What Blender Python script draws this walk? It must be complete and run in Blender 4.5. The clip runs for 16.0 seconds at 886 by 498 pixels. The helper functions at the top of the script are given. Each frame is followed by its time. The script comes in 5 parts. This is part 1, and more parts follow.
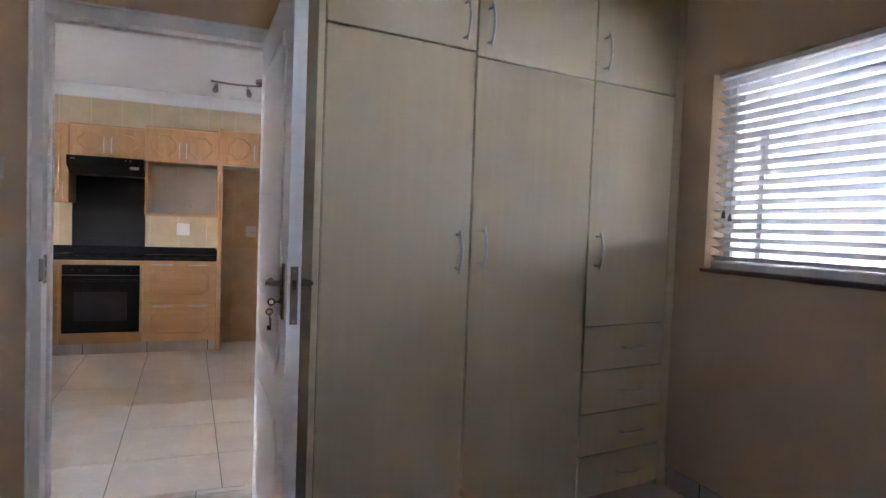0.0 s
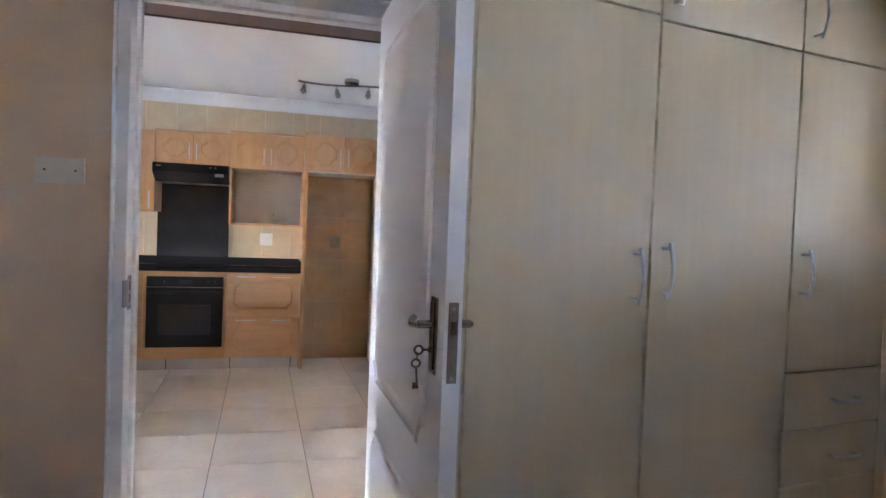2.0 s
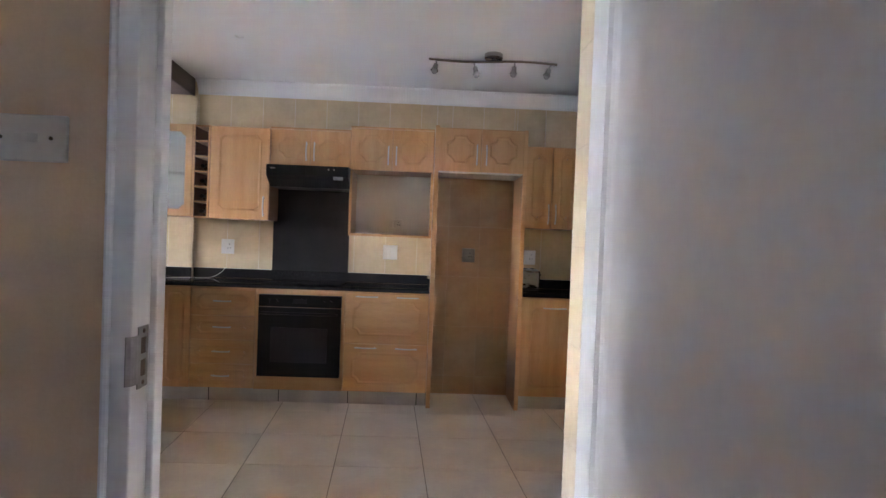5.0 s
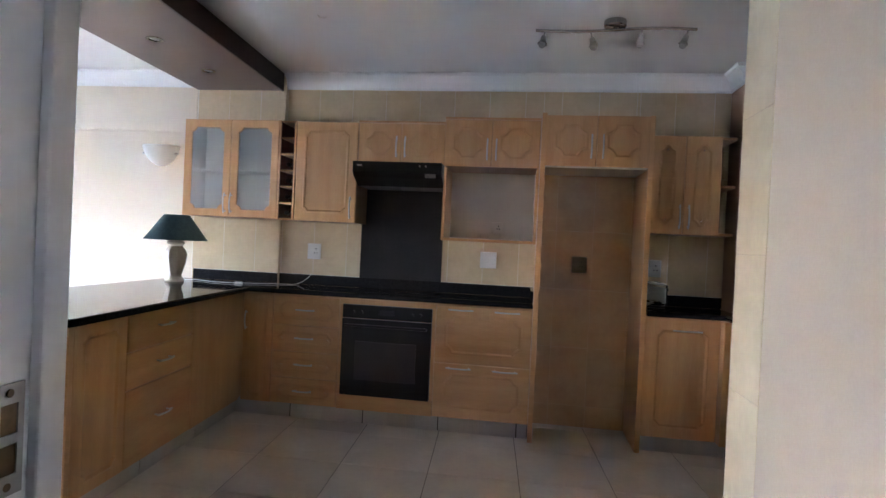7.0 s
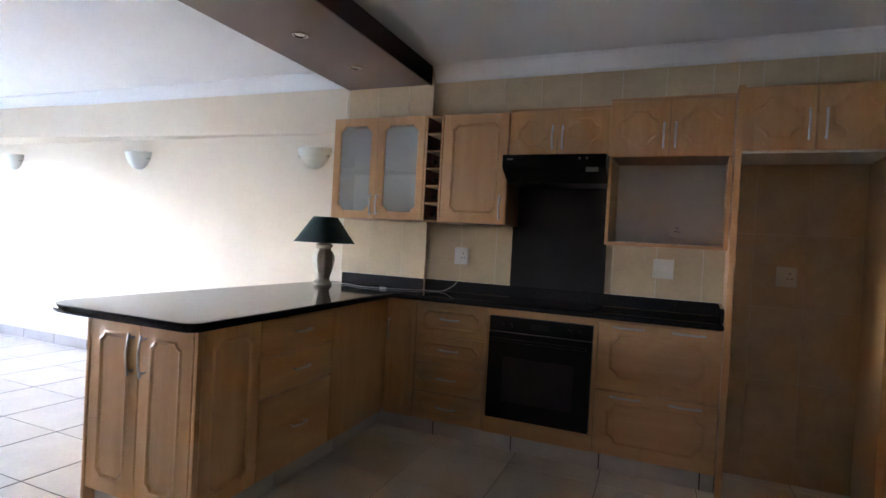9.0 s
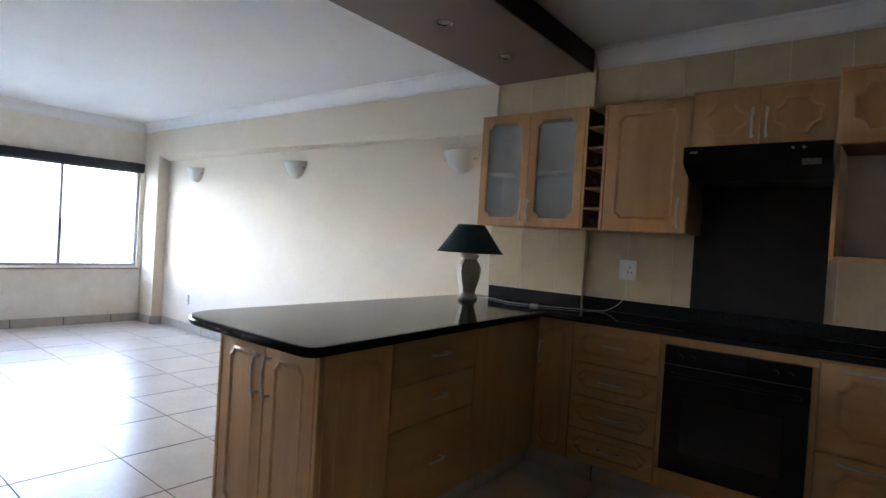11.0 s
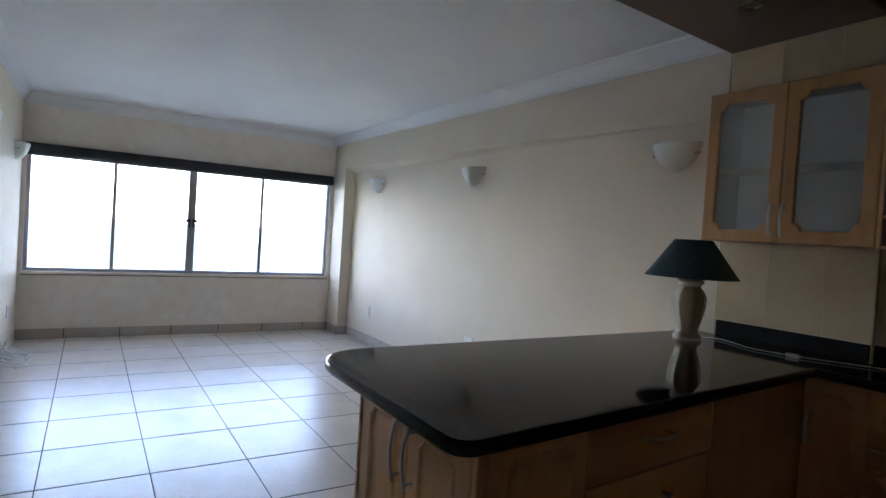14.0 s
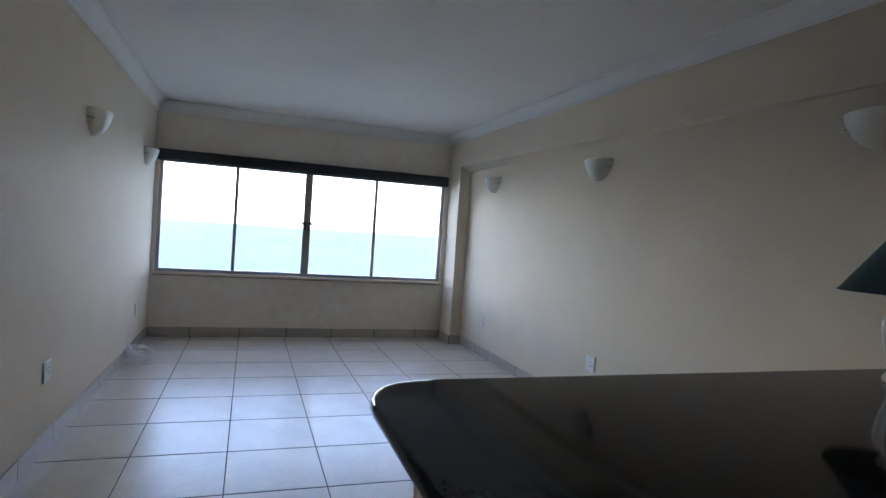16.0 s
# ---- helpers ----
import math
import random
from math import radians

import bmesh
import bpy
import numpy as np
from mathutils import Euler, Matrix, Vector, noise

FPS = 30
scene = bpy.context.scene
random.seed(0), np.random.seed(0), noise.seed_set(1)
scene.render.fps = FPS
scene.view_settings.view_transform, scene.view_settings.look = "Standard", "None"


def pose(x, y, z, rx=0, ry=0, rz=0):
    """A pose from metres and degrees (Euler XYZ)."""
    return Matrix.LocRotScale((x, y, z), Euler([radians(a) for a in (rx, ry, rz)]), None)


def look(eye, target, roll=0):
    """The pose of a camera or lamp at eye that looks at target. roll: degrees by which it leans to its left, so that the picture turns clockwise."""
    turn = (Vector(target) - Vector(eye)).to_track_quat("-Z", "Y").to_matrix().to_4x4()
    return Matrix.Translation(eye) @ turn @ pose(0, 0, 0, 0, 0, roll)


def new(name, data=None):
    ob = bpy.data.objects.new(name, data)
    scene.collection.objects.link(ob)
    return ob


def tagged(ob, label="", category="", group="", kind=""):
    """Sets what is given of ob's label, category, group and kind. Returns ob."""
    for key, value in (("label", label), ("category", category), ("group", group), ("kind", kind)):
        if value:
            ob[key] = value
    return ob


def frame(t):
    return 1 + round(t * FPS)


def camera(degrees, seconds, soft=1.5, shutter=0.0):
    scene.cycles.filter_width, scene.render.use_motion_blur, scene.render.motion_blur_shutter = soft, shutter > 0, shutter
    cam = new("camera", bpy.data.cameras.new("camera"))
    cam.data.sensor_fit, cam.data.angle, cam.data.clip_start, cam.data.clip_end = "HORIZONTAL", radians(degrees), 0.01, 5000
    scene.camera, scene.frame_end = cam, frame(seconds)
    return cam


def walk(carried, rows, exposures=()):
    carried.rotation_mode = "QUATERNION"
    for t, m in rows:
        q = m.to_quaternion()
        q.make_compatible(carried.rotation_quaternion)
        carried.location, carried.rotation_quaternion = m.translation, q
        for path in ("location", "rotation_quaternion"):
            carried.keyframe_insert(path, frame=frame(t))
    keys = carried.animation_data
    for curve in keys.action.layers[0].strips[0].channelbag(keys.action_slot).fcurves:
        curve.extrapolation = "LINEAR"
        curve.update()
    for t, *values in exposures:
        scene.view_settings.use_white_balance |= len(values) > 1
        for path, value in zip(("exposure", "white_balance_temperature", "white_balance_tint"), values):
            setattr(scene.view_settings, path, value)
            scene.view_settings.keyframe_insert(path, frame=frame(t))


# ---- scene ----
cam = camera(75.9, 16.0)
PATH = [
    (0, (0.535, 0.493, 1.241), (1.24, 2.363, 1.166), 2.1),
    (0.5, (0.512, 0.628, 1.242), (1.161, 2.518, 1.171), 2.1),
    (1, (0.456, 0.793, 1.255), (1.059, 2.699, 1.186), 2.1),
    (1.5, (0.408, 0.918, 1.254), (0.962, 2.839, 1.191), 2.1),
    (2, (0.396, 1.053, 1.257), (0.892, 2.99, 1.199), 2.2),
    (2.5, (0.409, 1.231, 1.272), (0.834, 3.185, 1.217), 2.2),
    (3, (0.414, 1.394, 1.263), (0.741, 3.366, 1.208), 2.2),
    (3.5, (0.387, 1.574, 1.263), (0.643, 3.557, 1.213), 2.3),
    (4, (0.356, 1.732, 1.263), (0.575, 3.719, 1.216), 2.2),
    (6.5, (0.392, 2.46, 1.241), (0.177, 4.449, 1.218), 2.6),
    (7, (0.363, 2.582, 1.238), (0.078, 4.562, 1.216), 2.7),
    (7.5, (0.339, 2.703, 1.238), (-0.035, 4.667, 1.217), 2.7),
    (8, (0.32, 2.827, 1.245), (-0.173, 4.765, 1.221), 2.8),
    (8.5, (0.314, 2.928, 1.25), (-0.345, 4.816, 1.217), 2.9),
    (9, (0.291, 3.018, 1.225), (-0.527, 4.843, 1.197), 3.1),
    (11.5, (0.03, 3.503, 1.254), (-1.346, 4.953, 1.212), 3.5),
    (12, (-0.019, 3.605, 1.263), (-1.5, 4.948, 1.214), 3.5),
    (12.5, (-0.094, 3.674, 1.253), (-1.66, 4.917, 1.205), 3.6),
    (13, (-0.223, 3.753, 1.273), (-1.838, 4.931, 1.226), 3.7),
    (13.5, (-0.334, 3.802, 1.275), (-1.984, 4.93, 1.229), 3.6),
    (14, (-0.414, 3.857, 1.289), (-2.112, 4.913, 1.243), 3.7),
    (14.5, (-0.509, 3.957, 1.302), (-2.263, 4.918, 1.257), 3.7),
    (15, (-0.603, 4.067, 1.295), (-2.41, 4.923, 1.25), 3.7),
    (15.5, (-0.697, 4.145, 1.278), (-2.553, 4.889, 1.232), 3.8),
    (16, (-0.814, 4.21, 1.266), (-2.705, 4.858, 1.213), 3.9),
]

# seconds, stops, kelvin, tint
EXPOSURES = [(0.0, 7.86, 6800, 30), (1.0, 8.15, 6600, 29), (3.5, 8.17, 6720, 30), (4.5, 8.0, 6850, 30), (6.5, 7.27, 6350, 26), (7.0, 7.2, 6350, 27), (8.0, 6.95, 6600, 28),
             (9.0, 6.53, 6700, 27), (11.5, 5.5, 6800, 22), (12.5, 5.2, 6700, 22), (14.0, 4.65, 6700, 21), (16.0, 3.95, 6700, 21)]
SKY = 0.15
DIMEDGE = 4.246      # outer edge of the added roof; its slit sets the bedroom's sky light
HX0, HX1, HZ0, HZ1 = -0.05, 0.40, 1.95, 2.20   # unseen window added behind the start to light the bedroom
walk(cam, [(t, look(eye, target, roll)) for t, eye, target, roll in PATH],
     exposures=EXPOSURES)

# ---- world, sun ----
world = bpy.data.worlds.new("sky_world")
scene.world = world
world.use_nodes = True
_wn = world.node_tree.nodes
_sky = _wn.new("ShaderNodeTexSky")
_sky.sky_type = "NISHITA"
_sky.sun_disc = False
_sky.sun_elevation = radians(52)
_sky.sun_rotation = radians(75)
_sky.air_density, _sky.dust_density, _sky.ozone_density = 1.0, 1.5, 1.0
_wn["Background"].inputs["Strength"].default_value = SKY
world.node_tree.links.new(_sky.outputs["Color"], _wn["Background"].inputs["Color"])
sun = new("sun", bpy.data.lights.new("sun", "SUN"))
sun.data.energy, sun.data.angle, sun.data.color = 1.2, radians(12), (1.0, 0.95, 0.88)
sun.matrix_world = look((6, 1.6, 8), (0, 0, 0))


# ---- materials ----
def material(name, dark, light, scale=6.0, rough=0.5, metal=0.0, bump=0.0, bump_scale=80.0, stretch=(1, 1, 1), vary=0.0,
             coat=0.0, rough_vary=0.08, fine=0.35, spec=0.5):
    """Two-scale procedural surface: a broad and a fine noise mix two colours, drive the gloss and give relief."""
    m = bpy.data.materials.new(name)
    m.use_nodes = True
    n, k = m.node_tree.nodes, m.node_tree.links
    b = n["Principled BSDF"]
    co, mp = n.new("ShaderNodeTexCoord"), n.new("ShaderNodeMapping")
    mp.inputs["Scale"].default_value = stretch
    k.new(co.outputs["Object"], mp.inputs["Vector"])
    info = n.new("ShaderNodeObjectInfo")
    shift = n.new("ShaderNodeVectorMath")
    shift.operation = "MULTIPLY_ADD"
    shift.inputs[1].default_value = (7.0, 5.0, 3.0)
    k.new(info.outputs["Random"], shift.inputs[0])
    k.new(mp.outputs["Vector"], shift.inputs[2])
    broad, small = n.new("ShaderNodeTexNoise"), n.new("ShaderNodeTexNoise")
    for tex, sc, det in ((broad, scale, 4.0), (small, bump_scale, 3.0)):
        tex.inputs["Scale"].default_value, tex.inputs["Detail"].default_value = sc, det
        k.new(shift.outputs[0], tex.inputs["Vector"])
    mixv = n.new("ShaderNodeMix")
    mixv.data_type = "FLOAT"
    mixv.inputs[0].default_value = fine
    k.new(broad.outputs["Fac"], mixv.inputs[2])
    k.new(small.outputs["Fac"], mixv.inputs[3])
    ramp = n.new("ShaderNodeMapRange")
    ramp.inputs[1].default_value, ramp.inputs[2].default_value = 0.32, 0.68
    k.new(mixv.outputs[0], ramp.inputs[0])
    mix = n.new("ShaderNodeMix")
    mix.data_type = "RGBA"
    mix.inputs[6].default_value, mix.inputs[7].default_value = (*dark, 1), (*light, 1)
    k.new(ramp.outputs[0], mix.inputs[0])
    colour = mix.outputs[2]
    if vary:
        hsv = n.new("ShaderNodeHueSaturation")
        vr = n.new("ShaderNodeMapRange")
        vr.inputs[3].default_value, vr.inputs[4].default_value = 1 - vary, 1 + vary
        k.new(info.outputs["Random"], vr.inputs[0])
        k.new(vr.outputs[0], hsv.inputs["Value"])
        k.new(colour, hsv.inputs["Color"])
        colour = hsv.outputs["Color"]
    k.new(colour, b.inputs["Base Color"])
    rr = n.new("ShaderNodeMapRange")
    rr.inputs[3].default_value, rr.inputs[4].default_value = max(0.02, rough - rough_vary), min(1, rough + rough_vary)
    k.new(broad.outputs["Fac"], rr.inputs[0])
    k.new(rr.outputs[0], b.inputs["Roughness"])
    b.inputs["Metallic"].default_value = metal
    b.inputs["Specular IOR Level"].default_value = spec
    b.inputs["Coat Weight"].default_value = coat
    b.inputs["Coat Roughness"].default_value = 0.15
    if bump:
        bp = n.new("ShaderNodeBump")
        bp.inputs["Strength"].default_value, bp.inputs["Distance"].default_value = bump, 0.002
        k.new(small.outputs["Fac"], bp.inputs["Height"])
        k.new(bp.outputs["Normal"], b.inputs["Normal"])
    return m


def glass_material(name, tint, rough):
    m = bpy.data.materials.new(name)
    m.use_nodes = True
    b = m.node_tree.nodes["Principled BSDF"]
    b.inputs["Base Color"].default_value = (*tint, 1)
    b.inputs["Transmission Weight"].default_value = 1.0
    b.inputs["Roughness"].default_value = rough
    b.inputs["IOR"].default_value = 1.45
    return m


CREAM = material("cream_wall_paint", (0.72, 0.62, 0.495), (0.78, 0.68, 0.55), 2.5, 0.65, bump=0.25, bump_scale=140, spec=0.3)
PATCHED = material("patched_cream_paint", (0.76, 0.665, 0.55), (0.85, 0.79, 0.71), 1.7, 0.65, bump_scale=9, fine=0.45, spec=0.3)
TAN = material("tan_wall_paint", (0.625, 0.43, 0.268), (0.685, 0.478, 0.305), 2.5, 0.6, bump=0.25, bump_scale=140)
CEILING = material("white_ceiling_paint", (0.86, 0.86, 0.86), (0.90, 0.90, 0.90), 2.0, 0.75, bump=0.2, bump_scale=120)
CORNICE = material("cornice_plaster", (0.78, 0.78, 0.78), (0.84, 0.84, 0.83), 3.0, 0.55)
WALLTILE = material("beige_wall_tile", (0.61, 0.468, 0.295), (0.69, 0.545, 0.355), 9.0, 0.34, vary=0.03, bump_scale=40, rough_vary=0.02)
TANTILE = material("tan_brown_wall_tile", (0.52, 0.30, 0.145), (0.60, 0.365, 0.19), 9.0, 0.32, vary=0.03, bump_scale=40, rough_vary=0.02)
GROUT = material("pale_wall_grout", (0.76, 0.71, 0.62), (0.84, 0.79, 0.71), 30.0, 0.85)
FLOORTILE = material("glazed_floor_tile", (0.66, 0.58, 0.495), (0.78, 0.695, 0.605), 5.0, 0.30, vary=0.03, bump_scale=35, rough_vary=0.015)
TANGROUT = material("tan_floor_grout", (0.25, 0.195, 0.15), (0.36, 0.29, 0.23), 25.0, 0.9)
FLOORGROUT = material("dark_floor_grout", (0.055, 0.045, 0.037), (0.10, 0.083, 0.068), 25.0, 0.9)
SKIRT = material("grey_skirting_tile", (0.42, 0.365, 0.31), (0.50, 0.445, 0.385), 6.0, 0.38, vary=0.05, rough_vary=0.05)
PLINTH = material("pale_plinth_tile", (0.48, 0.42, 0.36), (0.58, 0.52, 0.46), 6.0, 0.38, vary=0.04, rough_vary=0.05)
BEECH = material("beech_veneer", (0.555, 0.275, 0.110), (0.665, 0.368, 0.168), 5.0, 0.36, stretch=(3.5, 3.5, 0.45), bump=0.12, bump_scale=55, vary=0.04, coat=0.14)
BEECHX = material("beech_veneer_level", (0.555, 0.275, 0.110), (0.665, 0.368, 0.168), 5.0, 0.36, stretch=(0.45, 3.5, 3.5), bump=0.12, bump_scale=55, vary=0.04, coat=0.14)
CARCASS = material("pale_melamine", (0.58, 0.50, 0.40), (0.64, 0.56, 0.46), 8.0, 0.5)
WARDROBE = material("washed_oak_foil", (0.590, 0.468, 0.292), (0.625, 0.500, 0.320), 4.0, 0.36, stretch=(7, 7, 0.4), bump_scale=24, vary=0.012, fine=0.2)
BROWNCARCASS = material("brown_melamine", (0.25, 0.115, 0.06), (0.32, 0.155, 0.085), 6.0, 0.45, stretch=(3, 3, 0.5), rough_vary=0.05)
WARDGAP = material("wardrobe_gap_shade", (0.13, 0.095, 0.055), (0.18, 0.135, 0.08), 8.0, 0.5)
GRANITE = material("black_granite", (0.006, 0.006, 0.007), (0.030, 0.029, 0.031), 60.0, 0.06, bump_scale=350, fine=0.6, rough_vary=0.02, spec=0.12)
BLACKENAMEL = material("black_enamel", (0.006, 0.006, 0.007), (0.010, 0.010, 0.011), 10.0, 0.35, spec=0.25)
BLACKGLASS = material("black_oven_glass", (0.016, 0.017, 0.019), (0.024, 0.025, 0.028), 4.0, 0.32, rough_vary=0.01, spec=0.3)
DARKPANEL = material("charcoal_splash_panel", (0.012, 0.0125, 0.014), (0.020, 0.0205, 0.023), 7.0, 0.45, spec=0.25)
CHROME = material("brushed_chrome", (0.54, 0.52, 0.49), (0.66, 0.64, 0.60), 20.0, 0.34, metal=0.88, rough_vary=0.04)
POLISHED = material("polished_dark_chrome", (0.34, 0.33, 0.32), (0.46, 0.45, 0.44), 20.0, 0.18, metal=1.0, rough_vary=0.03)
STEEL = material("worn_steel", (0.24, 0.225, 0.21), (0.36, 0.345, 0.32), 18.0, 0.35, metal=1.0)
TOASTER = material("brushed_toaster_steel", (0.30, 0.30, 0.30), (0.40, 0.40, 0.40), 6.0, 0.28, metal=1.0, stretch=(1, 1, 6), rough_vary=0.05)
LATCH = material("worn_brown_steel", (0.16, 0.125, 0.10), (0.27, 0.225, 0.185), 30.0, 0.42, metal=0.9)
RUSTY = material("dark_worn_brass", (0.06, 0.04, 0.025), (0.16, 0.11, 0.07), 25.0, 0.45, metal=0.9)
WHITEGLOSS = material("white_door_enamel", (0.76, 0.745, 0.725), (0.83, 0.815, 0.795), 3.0, 0.34, bump=0.05, bump_scale=50, rough_vary=0.04)
PLASTIC = material("white_plastic", (0.76, 0.75, 0.72), (0.82, 0.81, 0.78), 9.0, 0.35)
OLDPLASTIC = material("aged_cream_plastic", (0.58, 0.52, 0.43), (0.64, 0.58, 0.48), 9.0, 0.4)
DARK = material("dark_recess", (0.012, 0.010, 0.009), (0.02, 0.017, 0.015), 9.0, 0.6)
BROWN = material("brown_soffit_paint", (0.130, 0.074, 0.060), (0.155, 0.090, 0.073), 3.0, 0.35, bump=0.1)
MAROON = material("dark_maroon_fascia", (0.040, 0.014, 0.012), (0.055, 0.020, 0.017), 4.0, 0.4)
NAVY = material("dark_blind_cassette", (0.010, 0.012, 0.020), (0.020, 0.023, 0.034), 8.0, 0.5)
ALU = material("grey_aluminium", (0.36, 0.38, 0.41), (0.46, 0.48, 0.51), 10.0, 0.4, metal=0.5)
SLAT = material("white_wooden_slat", (0.82, 0.80, 0.77), (0.88, 0.86, 0.83), 4.0, 0.45, stretch=(1, 0.3, 1))
CORD = material("cream_cord", (0.66, 0.62, 0.54), (0.74, 0.70, 0.62), 40.0, 0.8)
SILLBROWN = material("brown_sill_tile", (0.085, 0.040, 0.028), (0.14, 0.07, 0.05), 9.0, 0.33, rough_vary=0.04)
SHADEGREEN = material("dark_green_lampshade", (0.042, 0.082, 0.092), (0.062, 0.116, 0.126), 40.0, 0.8, stretch=(1, 1, 0.4))
CERAMIC = material("cream_ceramic", (0.56, 0.47, 0.37), (0.70, 0.62, 0.51), 14.0, 0.32, rough_vary=0.03)
OPAL = material("opal_glass_bowl", (0.86, 0.85, 0.77), (0.91, 0.90, 0.83), 12.0, 0.30, rough_vary=0.03)
WINE = material("dark_bottle_glass", (0.012, 0.006, 0.006), (0.04, 0.012, 0.012), 8.0, 0.12)
NICHE = material("dark_rack_board", (0.17, 0.055, 0.035), (0.23, 0.085, 0.055), 9.0, 0.5)
GREYBOARD = material("grey_back_board", (0.64, 0.57, 0.50), (0.70, 0.63, 0.56), 7.0, 0.6)
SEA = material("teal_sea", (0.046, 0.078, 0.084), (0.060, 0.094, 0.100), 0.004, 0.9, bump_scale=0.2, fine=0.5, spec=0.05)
PLASTER_OUT = material("outside_white_plaster", (0.70, 0.70, 0.70), (0.78, 0.78, 0.77), 2.0, 0.8)
GREYLABEL = material("grey_printed_label", (0.16, 0.16, 0.16), (0.28, 0.28, 0.28), 160.0, 0.5)
_opal = OPAL.node_tree.nodes["Principled BSDF"]
_opal.inputs["Transmission Weight"].default_value = 0.35
CLEAR = glass_material("window_glass", (1, 1, 1), 0.0)
FROST = glass_material("frosted_glass", (0.96, 1.0, 0.99), 0.07)
FROST.node_tree.nodes["Principled BSDF"].inputs["Transmission Weight"].default_value = 0.74
OBSCURE = glass_material("obscured_window_glass", (0.97, 0.98, 1.0), 0.5)
BULB = glass_material("clear_lamp_glass", (0.97, 0.97, 0.97), 0.05)
BULB.node_tree.nodes["Principled BSDF"].inputs["Transmission Weight"].default_value = 0.55


# ---- building blocks ----
def add_box(bm, x0, x1, y0, y1, z0, z1, bevel=0.0):
    made = bmesh.ops.create_cube(bm, size=1.0, matrix=Matrix.Translation(((x0 + x1) / 2, (y0 + y1) / 2, (z0 + z1) / 2))
                                 @ Matrix.Diagonal((x1 - x0, y1 - y0, z1 - z0, 1)))
    if bevel:
        edges = {e for v in made["verts"] for e in v.link_edges}
        bmesh.ops.bevel(bm, geom=list(edges), offset=bevel, segments=2, affect="EDGES", profile=0.5)
    return bm


def box(x0, x1, y0, y1, z0, z1, bevel=0.0):
    return add_box(bmesh.new(), x0, x1, y0, y1, z0, z1, bevel)


def add_lathe(bm, profile, sides=28, centre=(0, 0, 0), arc=2 * math.pi, start=0.0):
    """Turn (radius, height) pairs round the z axis."""
    full = abs(arc - 2 * math.pi) < 1e-6
    steps = sides if full else sides + 1
    rings = []
    for r, z in profile:
        rings.append([bm.verts.new((centre[0] + r * math.cos(start + arc * i / sides), centre[1] + r * math.sin(start + arc * i / sides),
                                    centre[2] + z)) for i in range(steps)])
    for a, b in zip(rings, rings[1:]):
        for i in range(sides):
            j = (i + 1) % steps
            bm.faces.new((a[i], a[j], b[j], b[i]))
    if full:
        for ring, flip in ((rings[0], True), (rings[-1], False)):
            if profile[0 if flip else -1][0] > 1e-4:
                bm.faces.new(list(reversed(ring)) if flip else ring)
    return bm


def add_tube(bm, points, radius, sides=10):
    pts = [Vector(p) for p in points]
    rings, up = [], Vector((0.13, 0.27, 0.95))
    for i, p in enumerate(pts):
        d = (pts[min(i + 1, len(pts) - 1)] - pts[max(i - 1, 0)]).normalized()
        if abs(d.dot(up)) > 0.97:
            up = Vector((0.95, 0.2, 0.1))
        a = d.cross(up).normalized()
        b = d.cross(a)
        rings.append([bm.verts.new(p + radius * (math.cos(2 * math.pi * k / sides) * a + math.sin(2 * math.pi * k / sides) * b)) for k in range(sides)])
    for r, q in zip(rings, rings[1:]):
        for k in range(sides):
            bm.faces.new((r[k], r[(k + 1) % sides], q[(k + 1) % sides], q[k]))
    bm.faces.new(list(reversed(rings[0])))
    bm.faces.new(rings[-1])
    return bm


def bow(a, b, out, rise, n=9):
    """Points of a handle that bows from a to b, away along out."""
    a, b, out = Vector(a), Vector(b), Vector(out)
    return [a.lerp(b, i / (n - 1)) + out * rise * math.sin(math.pi * i / (n - 1)) for i in range(n)]


def link(name, bm, mat, parent=None, label="", smooth=False):
    bmesh.ops.recalc_face_normals(bm, faces=bm.faces)
    me = bpy.data.meshes.new(name)
    bm.to_mesh(me)
    bm.free()
    me.materials.append(mat)
    if smooth:
        me.shade_smooth()
        me.set_sharp_from_angle(angle=radians(38))
    ob = new(name, me)
    if parent:
        ob.parent = parent
    return tagged(ob, label)


def part(name, bm, mat, parent, label="", smooth=False):
    return link(name, bm, mat, parent, label, smooth)


def thing(name, at, label, category, group="", rz=0.0):
    ob = new(name)
    ob.empty_display_size = 0.1
    ob.matrix_world = pose(*at, 0, 0, rz)
    return tagged(ob, label, category, group)


def structure(name, bm, mat, label, category, smooth=False):
    return tagged(link(name, bm, mat, None, label, smooth), label, category, kind="structure")


# Panelled fronts. A front lies in local x (width), z (height); its face looks along -y at y = 0.
def outline(x0, x1, z0, z1, cut, s):
    pts = []
    for cx, cz, sx, sz, swap in ((x0, z0, 1, 1, True), (x1, z0, -1, 1, False), (x1, z1, -1, -1, True), (x0, z1, 1, -1, False)):
        loc = [(cut + 0.2 * s, 0), (cut * 0.97, cut * 0.42), (cut * 0.74, cut * 0.74), (cut * 0.42, cut * 0.97), (0, cut + 0.2 * s)]
        if swap:
            loc.reverse()
        pts += [(cx + sx * a, cz + sz * b) for a, b in loc]
    return pts


def inset(pts, d):
    res, n = [], len(pts)
    for i in range(n):
        p, a, b = Vector(pts[i]), Vector(pts[i - 1]), Vector(pts[(i + 1) % n])
        e1, e2 = (p - a).normalized(), (b - p).normalized()
        n1, n2 = Vector((-e1.y, e1.x)), Vector((-e2.y, e2.x))
        m = n1 + n2
        m = m / max(0.35, m.dot(n1)) if m.length > 1e-6 else n1
        res.append(tuple(p + m * d))
    return res


